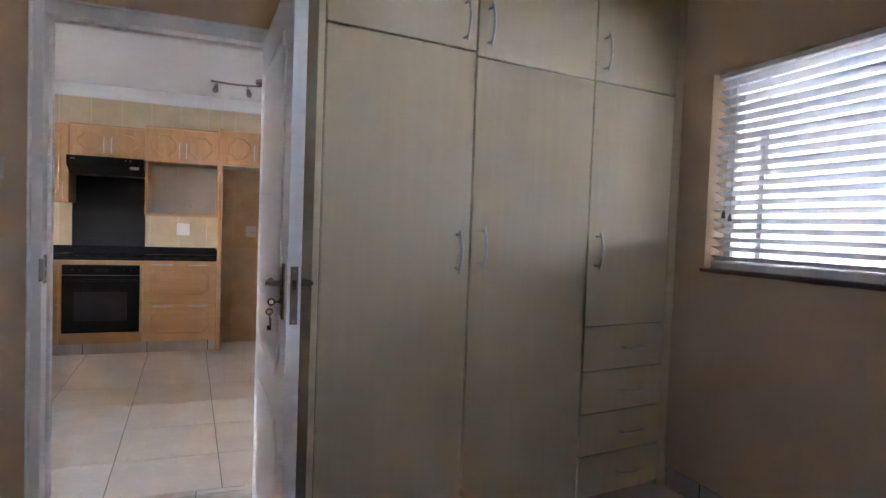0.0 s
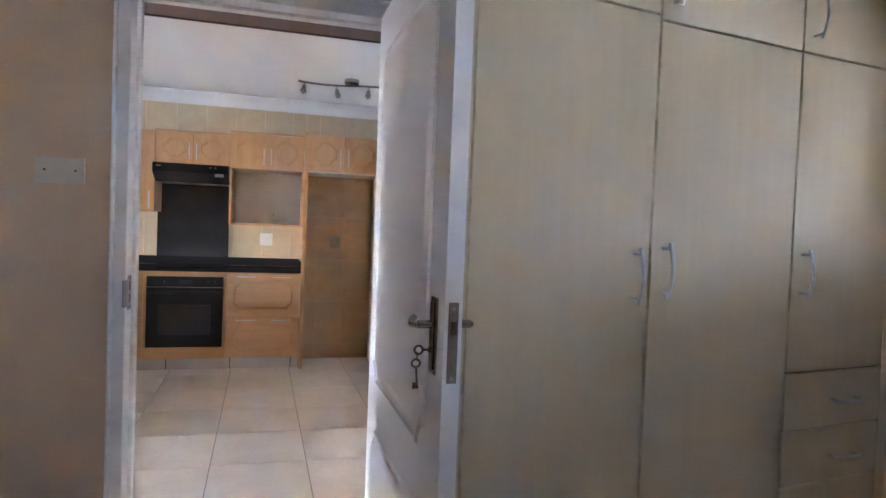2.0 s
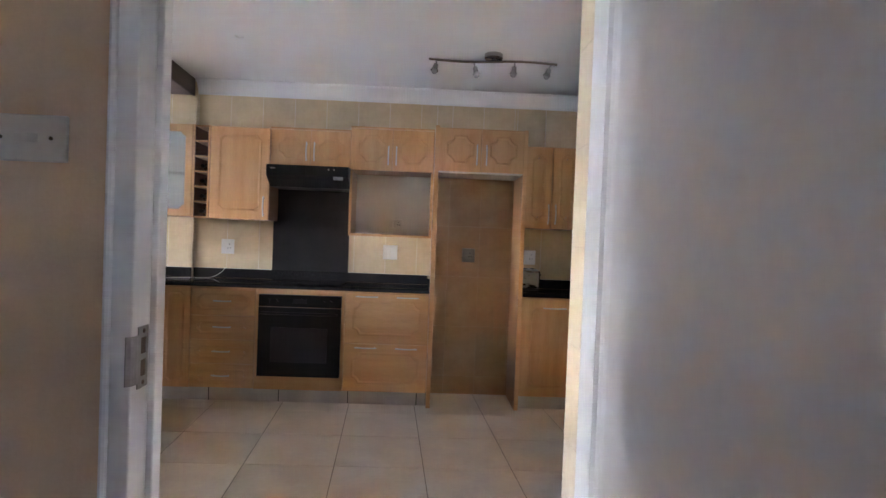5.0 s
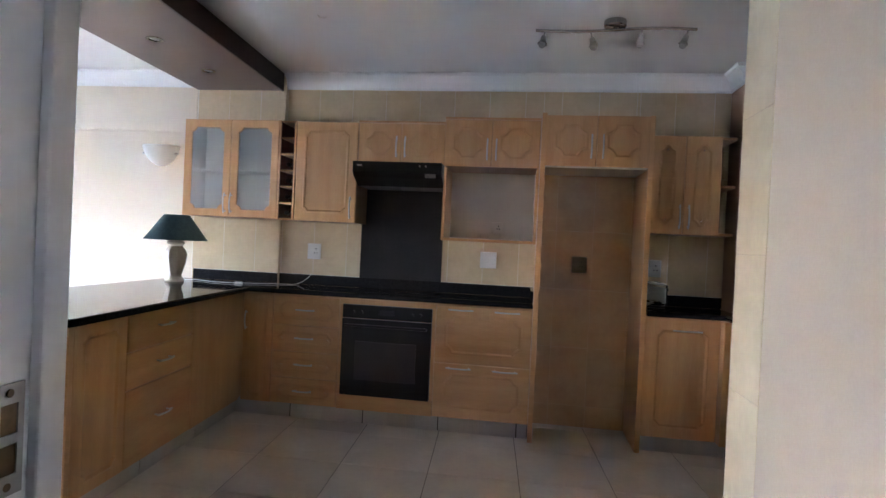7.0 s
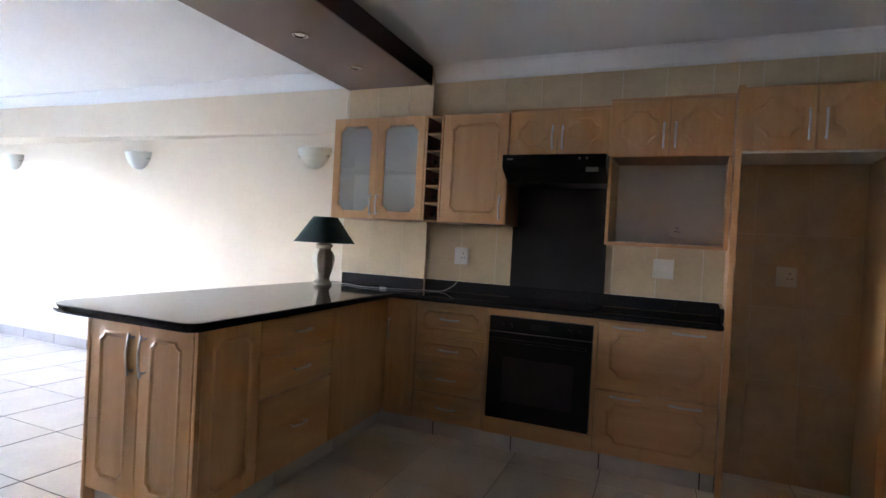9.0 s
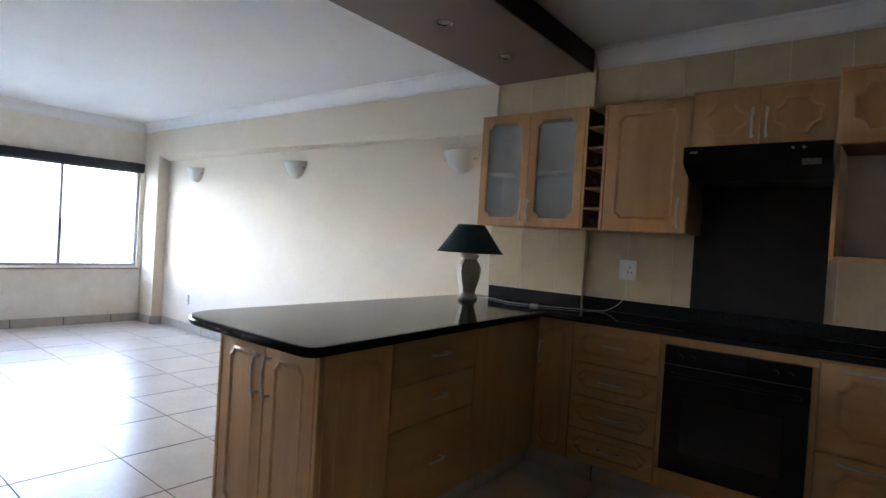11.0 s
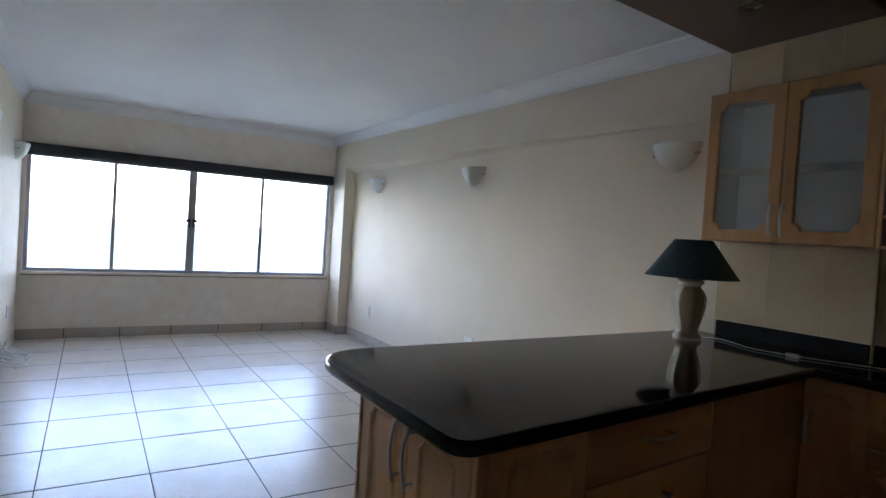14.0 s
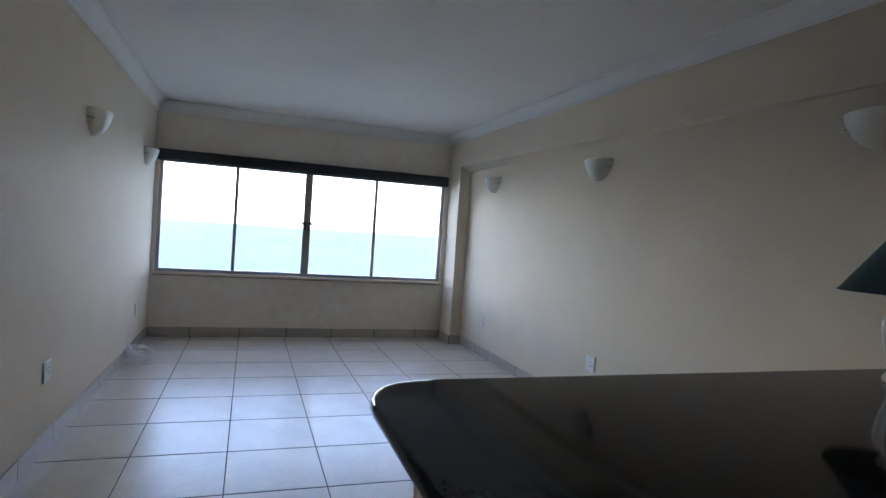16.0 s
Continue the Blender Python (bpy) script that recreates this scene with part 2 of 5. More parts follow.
def panel_front(w, h, thick=0.018, margin=0.055, cut=0.028, glazed=False, depth=0.003):
    """A moulded front with clipped corners: an edge-rounded slab with a routed groove and a raised field."""
    bm = bmesh.new()
    e = 0.004
    mx = min(margin, w * 0.24)
    mz = min(margin, h * 0.26)
    cut = min(cut, w * 0.16, h * 0.2)
    ring = outline(mx, w - mx, mz, h - mz, cut, cut * 0.35)
    rim = []
    for k, (X, Z) in enumerate(((e, e), (w - e, e), (w - e, h - e), (e, h - e))):
        c = ring[5 * k:5 * k + 5]
        for j, (px, pz) in enumerate(c):
            if j == 2:
                rim.append((X, Z))
            else:
                horizontal = (j < 2) == (k % 2 == 1)
                t = 0.55 if j in (1, 3) else 0.0
                q = (px, Z) if horizontal else (X, pz)
                rim.append((q[0] + (X - q[0]) * t, q[1] + (Z - q[1]) * t))
    def loop(pts, y):
        return [bm.verts.new((a, y, b)) for a, b in pts]
    def outer(d, y):
        return loop([(X if abs(X - w / 2) < w / 2 - e - 1e-6 else (X - e if X < w / 2 else X + e),
                      Z if abs(Z - h / 2) < h / 2 - e - 1e-6 else (Z - e if Z < h / 2 else Z + e)) for X, Z in rim], y)
    loops = [outer(e, thick), outer(e, e), loop(rim, 0.0), loop(ring, 0.0)]
    if glazed:
        loops += [loop(inset(ring, 0.004), 0.004), loop(inset(ring, 0.004), thick)]
    else:
        loops += [loop(inset(ring, d), y) for d, y in ((0.003, -0.0010), (0.007, -0.0048), (0.011, -0.0062), (0.015, -0.0046),
                                                       (0.019, -0.0010), (0.0225, depth * 0.5), (0.026, depth * 0.5), (0.036, 0.0))]
    n = len(ring)
    for a, b in zip(loops, loops[1:]):
        for i in range(n):
            bm.faces.new((a[i], a[(i + 1) % n], b[(i + 1) % n], b[i]))
    if glazed:
        for i in range(n):
            a, b = loops[-1], loops[0]
            bm.faces.new((a[i], a[(i + 1) % n], b[(i + 1) % n], b[i]))
    else:
        bm.faces.new(loops[-1])
        bm.faces.new(list(reversed(loops[0])))
    return bm


def bow_handle(parent, at, length, upright=True, label="", reach=0.03, radius=0.0052):
    """A bow pull on a front that looks along -y: at is its middle on the face."""
    x, y, z = at
    h = length / 2
    d = Vector((0, 0, 1)) if upright else Vector((1, 0, 0))
    c = Vector(at)
    bm = bmesh.new()
    ends = [c - d * h + Vector((0, -reach * 0.8, 0)), c + d * h + Vector((0, -reach * 0.8, 0))]
    add_tube(bm, bow(ends[0], ends[1], (0, -1, 0), reach * 0.45), radius, 8)
    for s in (-1, 1):
        post = c + d * (h * 0.80 * s)
        add_tube(bm, [post + Vector((0, 0.002, 0)), post + Vector((0, -reach, 0))], radius * 0.8, 8)
    return part("handle", bm, CHROME, parent, label or "bowed chrome bar handle", True)


def front(parent, name, x, z, w, h, mat, handle=None, y=0.0, margin=0.055, cut=0.028, label="", hl=0.13):
    """A moulded door or drawer front on a unit, its lower left corner at x, z; handle: (dx, dz, upright)."""
    bm = panel_front(w, h, margin=margin, cut=cut)
    ob = part(name, bm, mat, parent, label, True)
    ob.location = (x, y, z)
    if handle:
        bow_handle(ob, (handle[0], 0, handle[1]), hl, handle[2])
    return ob


def profile_run(name, p0, p1, out, profile, m0=0, m1=0):
    """A moulding of a (out, height) profile from p0 to p1; m0, m1: mitre at the ends (+1 lengthens with the depth)."""
    p0, p1, out = Vector(p0), Vector(p1), Vector(out)
    d = (p1 - p0).normalized()
    bm = bmesh.new()
    ends = []
    for p, s in ((p0, -m0), (p1, m1)):
        ends.append([bm.verts.new(p + out * o + d * (s * o) + Vector((0, 0, z))) for o, z in profile])
    n = len(profile)
    for i in range(n):
        bm.faces.new((ends[0][i], ends[0][(i + 1) % n], ends[1][(i + 1) % n], ends[1][i]))
    bm.faces.new(ends[0])
    bm.faces.new(list(reversed(ends[1])))
    return bm


# ---- plan ----
H = 2.44            # ceilings
K = 6.63            # kitchen back wall
L = 6.60            # living room back wall and tiled column
S = 3.26            # door wall, living side
B = 3.048           # door wall, bedroom side
W = -7.33           # window wall
E = 2.25            # kitchen end wall
D = 3.108            # door wall, passage side
DX0, DX1, DZ = -0.125, 0.70, 1.985   # clear door opening

# floors
bm = box(-2.02, 2.8, -1.7, K + 0.2, -0.15, -0.0028)
add_box(bm, W - 0.2, -2.02, -1.7, K + 0.2, -0.15, -0.0012)
floor = structure("floor", bm, FLOORGROUT, "glazed beige square floor tiles with dark grout", "floor")
floor.data.materials.append(TANGROUT)
for poly in floor.data.polygons:
    if poly.center.x > -2.0:
        poly.material_index = 1
ceiling = structure("ceiling", box(W - 0.2, 2.8, -1.7, K + 0.2, H, H + 0.2), CEILING, "smooth white painted flat ceiling", "ceiling")

# door wall with the opening, in one mesh of butted blocks
bm = bmesh.new()
add_box(bm, W, -1.3, B, S, 0, H)
add_box(bm, -1.3, DX0 - 0.01, B, D, 0, H)
add_box(bm, DX0 - 0.01, DX1 + 0.01, B, D, DZ + 0.01, H)
add_box(bm, DX1 + 0.01, 2.8, B, D, 0, H)
structure("wall_south", bm, CREAM, "cream painted plaster wall with a doorway", "wall")
# thin tan plaster coat on the bedroom side of that wall
bm = bmesh.new()
add_box(bm, -2.2, DX0 - 0.01, B - 0.004, B - 0.0005, 0, H)
add_box(bm, DX0 - 0.01, DX1 + 0.01, B - 0.004, B - 0.0005, DZ + 0.01, H)
add_box(bm, DX1 + 0.01, 0.80, B - 0.004, B - 0.0005, 0, H)
structure("wall_bedroom_north", bm, TAN, "tan painted bedroom wall beside the doorway", "wall")
# bedroom walls
BX = 2.60
WY0, WY1, WZ0, WZ1 = -0.60, 2.53, 1.095, 1.99
bm = bmesh.new()
add_box(bm, BX, 2.8, WY1, B, 0, H)
add_box(bm, BX, 2.8, -1.5, WY0, 0, H)
add_box(bm, BX, 2.8, WY0, WY1, 0, WZ0)
add_box(bm, BX, 2.8, WY0, WY1, WZ1, H)
structure("wall_bedroom_east", bm, TAN, "tan painted bedroom wall with a window", "wall")
bm = bmesh.new()
add_box(bm, -2.2, HX0, -1.7, -1.5, 0, H)
add_box(bm, HX1, 2.8, -1.7, -1.5, 0, H)
add_box(bm, HX0, HX1, -1.7, -1.5, 0, HZ0)
add_box(bm, HX0, HX1, -1.7, -1.5, HZ1, H)
structure("wall_bedroom_south", bm, TAN, "tan painted bedroom wall with an added window opening", "wall")
structure("wall_bedroom_west", box(-2.4, -2.2, -1.7, B, 0, H), TAN, "tan painted bedroom wall", "wall")

# living room and kitchen shell
WINY0, WINY1, WINZ0, WINZ1 = 3.30, 6.42, 0.68, 1.86
bm = bmesh.new()
add_box(bm, W - 0.2, W, B, WINY0, 0, H)
add_box(bm, W - 0.2, W, WINY1, K + 0.2, 0, H)
add_box(bm, W - 0.2, W, WINY0, WINY1, 0, WINZ0)
add_box(bm, W - 0.2, W, WINY0, WINY1, WINZ1, H)
structure("wall_west", bm, PATCHED, "cream painted wall below and around a wide window", "wall")
wall_west = scene.collection.objects["wall_west"]
FILLER = material("white_filler_smear", (0.74, 0.655, 0.55), (0.84, 0.80, 0.74), 14.0, 0.7, bump_scale=60)
rng = random.Random(11)
for py, pz, pr in ((4.69, 0.20, 0.10), (4.86, 0.245, 0.05), (4.96, 0.335, 0.045), (5.10, 0.24, 0.085), (5.95, 0.385, 0.06), (6.30, 0.58, 0.05), (3.85, 0.17, 0.09)):
    bm = bmesh.new()
    rim = [(pr * rng.uniform(0.65, 1.25) * math.cos(a * 0.3927) * 1.3, pr * rng.uniform(0.55, 1.0) * math.sin(a * 0.3927) * 0.75) for a in range(16)]
    base = [bm.verts.new((W + 0.0002, py + u, pz + v)) for u, v in rim]
    face = [bm.verts.new((W + 0.0012, py + 0.8 * u, pz + 0.8 * v)) for u, v in rim]
    bm.faces.new(face)
    for i in range(16):
        bm.faces.new((base[i], base[(i + 1) % 16], face[(i + 1) % 16], face[i]))
    part("filler_patch", bm, FILLER, wall_west, "pale filler smear on the wall")
structure("wall_living_north", box(W, -2.15, L, K + 0.2, 0, H), CREAM, "cream painted plaster living room wall", "wall")
structure("column", box(W, -6.97, 6.47, L, 0, H), CREAM, "cream plaster corner column beside the window", "column")
# shallow overhead beam on the living room wall, dying into it towards the kitchen
bm = bmesh.new()
tri = [(-6.97, 6.47), (-6.97, L), (-2.15, L), (-2.15, L - 0.006)]
lo, hi = [bm.verts.new((x, y, 2.05 if k in (0, 3) else 1.99)) for k, (x, y) in enumerate(tri)], [bm.verts.new((x, y, H)) for x, y in tri]
bm.faces.new(lo), bm.faces.new(hi)
for i in range(4):
    bm.faces.new((lo[i], lo[(i + 1) % 4], hi[(i + 1) % 4], hi[i]))
structure("beam_living", bm, CREAM, "shallow cream plaster beam along the wall top", "beam")
structure("wall_kitchen_north", box(-2.15, E + 0.55, K, K + 0.2, 0, H), GROUT, "beige tiled kitchen wall", "wall")
structure("tiled_column", box(-2.15, -1.45, L + 0.001, K, 0, H), GROUT, "beige tiled shallow kitchen column", "column")
structure("wall_kitchen_east", box(E, E + 0.2, S, K, 0, H), CREAM, "cream painted kitchen end wall", "wall")
structure("kitchen_pier", box(1.685, E, 6.40, K, 0, H), material("tan_pier_tile", (0.38, 0.185, 0.10), (0.45, 0.23, 0.13), 5.0, 0.36, rough_vary=0.04), "tan tiled corner pier beside the kitchen cupboards", "pier")
bm = box(1.00, 1.16, D, 4.42, 0, H)
add_box(bm, 1.16, E, 4.22, 4.42, 0, H)
nib = structure("wall_nib", bm, material("beige_wall_paint", (0.53, 0.405, 0.29), (0.59, 0.455, 0.33), 2.5, 0.62, bump=0.2, bump_scale=140), "cream plaster wall end with a tiled edge", "wall")

# brown dropped soffit, L-shaped
bm = bmesh.new()
add_box(bm, -2.15, -1.476, 4.27, L - 0.002, 2.312, H)
add_box(bm, -2.15, 1.00, 3.58, 4.27, 2.312, H)
soffit = structure("dropped_soffit", bm, BROWN, "brown painted dropped ceiling soffit with downlights", "soffit")
bm = bmesh.new()
add_box(bm, -1.476, -1.464, 4.27, L - 0.002, 2.306, H - 0.001)
add_box(bm, -1.464, 1.00, 4.27, 4.282, 2.306, H - 0.001)
part("fascia", bm, MAROON, soffit, "dark maroon fascia edge")

# cornices
COR = [(0, -0.112), (0.008, -0.112), (0.010, -0.101), (0.017, -0.098), (0.024, -0.073), (0.038, -0.043), (0.058, -0.028), (0.063, -0.019), (0.073, -0.015), (0.077, 0), (0, 0)]
def cornice(name, p0, p1, out, m0=-1, m1=-1):
    structure(name, profile_run(name, (*p0, H - 0.001), (*p1, H - 0.001), (*out, 0), COR, m0, m1), CORNICE, "white moulded plaster cornice", "cornice", True)
cornice("cornice_kitchen", (-1.447, K), (1.685, K), (0, -1), 0, -1)
cornice("cornice_pier_side", (1.685, K), (1.685, 6.40), (-1, 0), -1, 1)
cornice("cornice_pier", (1.685, 6.40), (E, 6.40), (0, -1), 1, -1)
cornice("cornice_end", (E, 6.40), (E, 4.42), (-1, 0), -1, -1)
cornice("cornice_living_north", (W, 6.475), (-2.15, L - 0.006), (0, -1), -1, 0)
cornice("cornice_west", (W, S), (W, 6.47), (1, 0), -1, -1)
cornice("cornice_south", (-2.15, S), (W, S), (0, 1), 0, -1)

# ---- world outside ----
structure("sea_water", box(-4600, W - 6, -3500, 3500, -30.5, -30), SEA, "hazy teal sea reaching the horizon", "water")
# wall, roof and floor added outside to dim the bedroom window
structure("walkway_wall", box(4.3, 4.45, -7, 10, -0.1, 3.6), PLASTER_OUT, "added white wall that blocks sky from the bedroom window", "wall")
structure("walkway_roof", box(2.82, DIMEDGE, -7, 10, H + 0.21, H + 0.35), PLASTER_OUT, "added roof slab that cuts sky light to the bedroom", "roof")
structure("walkway_floor", box(2.82, 4.3, -7, 10, -0.3, -0.1), PLASTER_OUT, "added floor slab below the sky-blocking wall and roof", "floor")

# ---- doorway ----
frame_door = tagged(new("door_frame"), "white painted steel door frame", "door frame", kind="structure")
bm = bmesh.new()
for side in (0, 1):
    x = DX0 if side == 0 else DX1
    s = -1 if side == 0 else 1
    a, b = sorted((x, x + s * 0.012))
    add_box(bm, a, b, B - 0.016, D + 0.012, 0, DZ + 0.012, 0.002)
    a, b = sorted((x, x + s * 0.048))
    add_box(bm, a, b, B - 0.020, B - 0.005, 0, DZ + 0.06, 0.003)
    add_box(bm, a, b, D + 0.002, D + 0.014, 0, DZ + 0.06, 0.003)
    a, b = sorted((x + s * 0.036, x + s * 0.049))
    add_box(bm, a, b, B - 0.029, B - 0.0045, 0, DZ + 0.061, 0.006)
    a, b = sorted((x, x - s * 0.014))
    add_box(bm, a, b, B + 0.040, D + 0.013, 0, DZ, 0.003)
part("jamb", bm, WHITEGLOSS, frame_door, "white painted steel jamb")
bm = box(DX0, DX1, B - 0.016, D + 0.012, DZ, DZ + 0.012, 0.002)
add_box(bm, DX0, DX1, B - 0.020, B - 0.005, DZ, DZ + 0.06, 0.003)
add_box(bm, DX0, DX1, D + 0.002, D + 0.014, DZ, DZ + 0.06, 0.003)
add_box(bm, DX0, DX1, B + 0.040, D + 0.013, DZ - 0.014, DZ, 0.003)
add_box(bm, DX0, DX1, B - 0.029, B - 0.0045, DZ + 0.046, DZ + 0.061, 0.006)
part("door_head", bm, WHITEGLOSS, frame_door)
def strike_sheet():
    """A pressed strike: an upright plate with two holes and a lip that bends round the frame's edge."""
    bm = bmesh.new()
    z0, z1, ya, yb = 0.972, 1.082, B - 0.001, B + 0.034
    x0, x1 = DX0 + 0.0005, DX0 + 0.0028
    for a, b, c, d in ((ya, yb, z0, z0 + 0.020), (ya, yb, z0 + 0.050, z0 + 0.060), (ya, yb, z1 - 0.020, z1),
                       (ya, ya + 0.009, z0 + 0.020, z0 + 0.050), (yb - 0.007, yb, z0 + 0.020, z0 + 0.050),
                       (ya, ya + 0.009, z0 + 0.060, z1 - 0.020), (yb - 0.007, yb, z0 + 0.060, z1 - 0.020)):
        add_box(bm, x0, x1, a, b, c, d)
    rows = []
    for y, x in ((ya, x1), (B - 0.008, x1 + 0.0005), (B - 0.016, x1 - 0.0003), (B - 0.021, x1 - 0.003), (B - 0.026, x1 - 0.009)):
        rows.append([bm.verts.new((x - q, y, z)) for q, z in ((0, z0 + 0.010), (0, z1 - 0.014), (0.002, z1 - 0.014), (0.002, z0 + 0.010))])
    for p, q in zip(rows, rows[1:]):
        for k in range(4):
            bm.faces.new((p[k], p[(k + 1) % 4], q[(k + 1) % 4], q[k]))
    bm.faces.new(rows[0]), bm.faces.new(rows[-1])
    return bm


strike = part("strike_plate", strike_sheet(), STEEL, frame_door, "worn steel strike plate with latch holes")
for a, b in ((0.992, 1.022), (1.032, 1.062)):
    part("latch_hole", box(DX0 + 0.0003, DX0 + 0.0012, B + 0.007, B + 0.028, a, b), RUSTY, strike, "dark latch hole")
for z in (0.981, 1.073):
    bm = bmesh.new()
    add_tube(bm, [(DX0 + 0.002, B + 0.017, z), (DX0 + 0.0036, B + 0.017, z)], 0.0042, 10)
    part("screw", bm, RUSTY, strike, "dark screw head")

# open door leaf: local x along the width from the hinge, local y thickness, z up
LEAF_W, LEAF_H, LEAF_T = 0.83, 1.975, 0.04
door = thing("door", (0.650, B - 0.032, 0.006), "open white moulded panel door with lever handle", "door", rz=-86.9)
tagged(door, kind="structure")


def door_slab():
    bm = bmesh.new()
    add_box(bm, 0, LEAF_W, 0.0, LEAF_T, 0, LEAF_H, 0.002)
    for face in (0, 1):
        for z0, z1 in ((0.13, 0.60), (0.745, LEAF_H - 0.14)):
            ring = outline(0.075, LEAF_W - 0.115, z0, z1, 0.055, 0.015)
            prev = None
            for d, lift in ((0.0, -0.001), (0.006, 0.006), (0.014, 0.007), (0.022, 0.002), (0.036, 0.001), (0.060, 0.004)):
                y = -lift if face == 0 else LEAF_T + lift
                cur = [bm.verts.new((a, y, b)) for a, b in inset(ring, d)]
                if prev:
                    for i in range(len(cur)):
                        bm.faces.new((prev[i], prev[(i + 1) % len(cur)], cur[(i + 1) % len(cur)], cur[i]))
                prev = cur
            bm.faces.new(prev)
    return bm


part("leaf", door_slab(), WHITEGLOSS, door, "white moulded two-panel leaf")
LZ = 1.051
for face, y0, sgn in ((0, 0.0, -1), (1, LEAF_T, 1)):
    px = LEAF_W - 0.062
    a, b = sorted((y0, y0 + sgn * 0.006))
    plate = part("handle_plate", box(px - 0.021, px + 0.021, a, b, LZ - 0.108, LZ + 0.060, 0.0028), POLISHED, door, "worn chrome handle plate")
    rib = box(px - 0.012, px + 0.012, *sorted((y0 + sgn * 0.006, y0 + sgn * 0.010)), LZ - 0.098, LZ + 0.050, 0.0018)
    part("raised_rib", rib, POLISHED, plate)
    bm = bmesh.new()
    add_tube(bm, [(px, y0 + sgn * 0.004, LZ), (px, y0 + sgn * 0.040, LZ)], 0.009, 12)
    add_tube(bm, [(px + 0.006, y0 + sgn * 0.039, LZ), (px - 0.022, y0 + sgn * 0.043, LZ - 0.003), (px - 0.048, y0 + sgn * 0.042, LZ - 0.006),
                  (px - 0.066, y0 + sgn * 0.037, LZ - 0.002), (px - 0.077, y0 + sgn * 0.027, LZ + 0.004)], 0.0072, 12)
    part("lever", bm, POLISHED, plate, "curved worn chrome lever", True)
latch = part("latch_plate", box(LEAF_W - 0.0005, LEAF_W + 0.0015, 0.009, 0.031, LZ - 0.115, LZ + 0.055, 0.0005), LATCH, door, "brown worn latch plate")
bm = bmesh.new()
add_box(bm, LEAF_W + 0.0012, LEAF_W + 0.010, 0.014, 0.026, LZ - 0.012, LZ + 0.016, 0.002)
part("latch_bolt", bm, RUSTY, latch)
for dz in (-0.105, 0.042):
    bm = bmesh.new()
    add_tube(bm, [(LEAF_W + 0.001, 0.020, LZ + dz), (LEAF_W + 0.0024, 0.020, LZ + dz)], 0.0042, 12)
    part("screw", bm, STEEL, latch, "pale steel screw head")
# key in the lock with a second key hanging from its bow
def ring_points(c, r, n=16, tilt=0.0):
    return [(c[0] + r * math.cos(2 * math.pi * i / n), c[1] + tilt * math.sin(2 * math.pi * i / n), c[2] + r * math.sin(2 * math.pi * i / n)) for i in range(n + 1)]
kx, kz = LEAF_W - 0.064, LZ - 0.056
bm = bmesh.new()
add_tube(bm, [(kx, 0.004, kz), (kx, -0.026, kz)], 0.0028, 8)
add_tube(bm, [(kx, -0.012, kz + 0.006), (kx, -0.012, kz - 0.006)], 0.0024, 6)
add_tube(bm, [(kx, -0.035 + 0.0092 * math.cos(i * math.pi / 8), kz + 0.0092 * math.sin(i * math.pi / 8)) for i in range(17)], 0.0026, 8)
add_tube(bm, [(kx + 0.004 * math.cos(i * math.pi / 8), -0.038, kz - 0.014 + 0.010 * math.sin(i * math.pi / 8)) for i in range(17)], 0.0008, 6)
add_tube(bm, [(kx, -0.040 + 0.0092 * math.cos(i * math.pi / 8), kz - 0.029 + 0.0085 * math.sin(i * math.pi / 8)) for i in range(17)], 0.0026, 8)
add_tube(bm, [(kx, -0.039, kz - 0.037), (kx, -0.035, kz - 0.084)], 0.0026, 8)
add_box(bm, kx - 0.0015, kx + 0.0015, -0.046, -0.034, kz - 0.084, kz - 0.071)
tagged(part("keys", bm, RUSTY, door, "two old dark metal keys in the lock", True))

# light switch by the door
def wall_plate(name, at, w, h, rz, label, mat=PLASTIC, style="socket", category="socket"):
    """A wall plate whose face looks along local -y."""
    ob = thing(name, at, label, category, rz=rz)
    part("plate", box(-w / 2, w / 2, -0.009, 0.0, -h / 2, h / 2, 0.0025), mat, ob)
    bm = bmesh.new()
    if style == "switch":
        add_box(bm, -0.020, 0.020, -0.0125, -0.008, -0.008, 0.008, 0.002)
        part("rocker", bm, mat, ob)
        for x in (-0.042, 0.042):
            bm = bmesh.new()
            add_tube(bm, [(x, -0.008, 0), (x, -0.0103, 0)], 0.0035, 10)
            part("screw", bm, RUSTY, ob, "dark screw head")
    else:
        if style == "socket":
            add_box(bm, -w * 0.30, -w * 0.14, -0.0125, -0.008, h * 0.08, h * 0.30, 0.001)
            part("rocker", bm, mat, ob)
            for x, z in ((w * 0.14, h * 0.17), (w * 0.04, -h * 0.10), (w * 0.24, -h * 0.10)):
                bm = bmesh.new()
                add_tube(bm, [(x, -0.0085, z), (x, -0.0098, z)], 0.0042, 10)
                part("pin_hole", bm, DARK, ob, "dark round pin hole")
        else:
            add_box(bm, -0.012, 0.012, -0.0135, -0.008, -0.018, 0.018, 0.002)
            part("rocker", bm, mat, ob, "large switch rocker")
    return ob
wall_plate("light_switch", (-0.315, B - 0.0045, 1.403), 0.135, 0.080, 0, "aged cream light switch plate with dark screws", OLDPLASTIC, "switch", "switch")

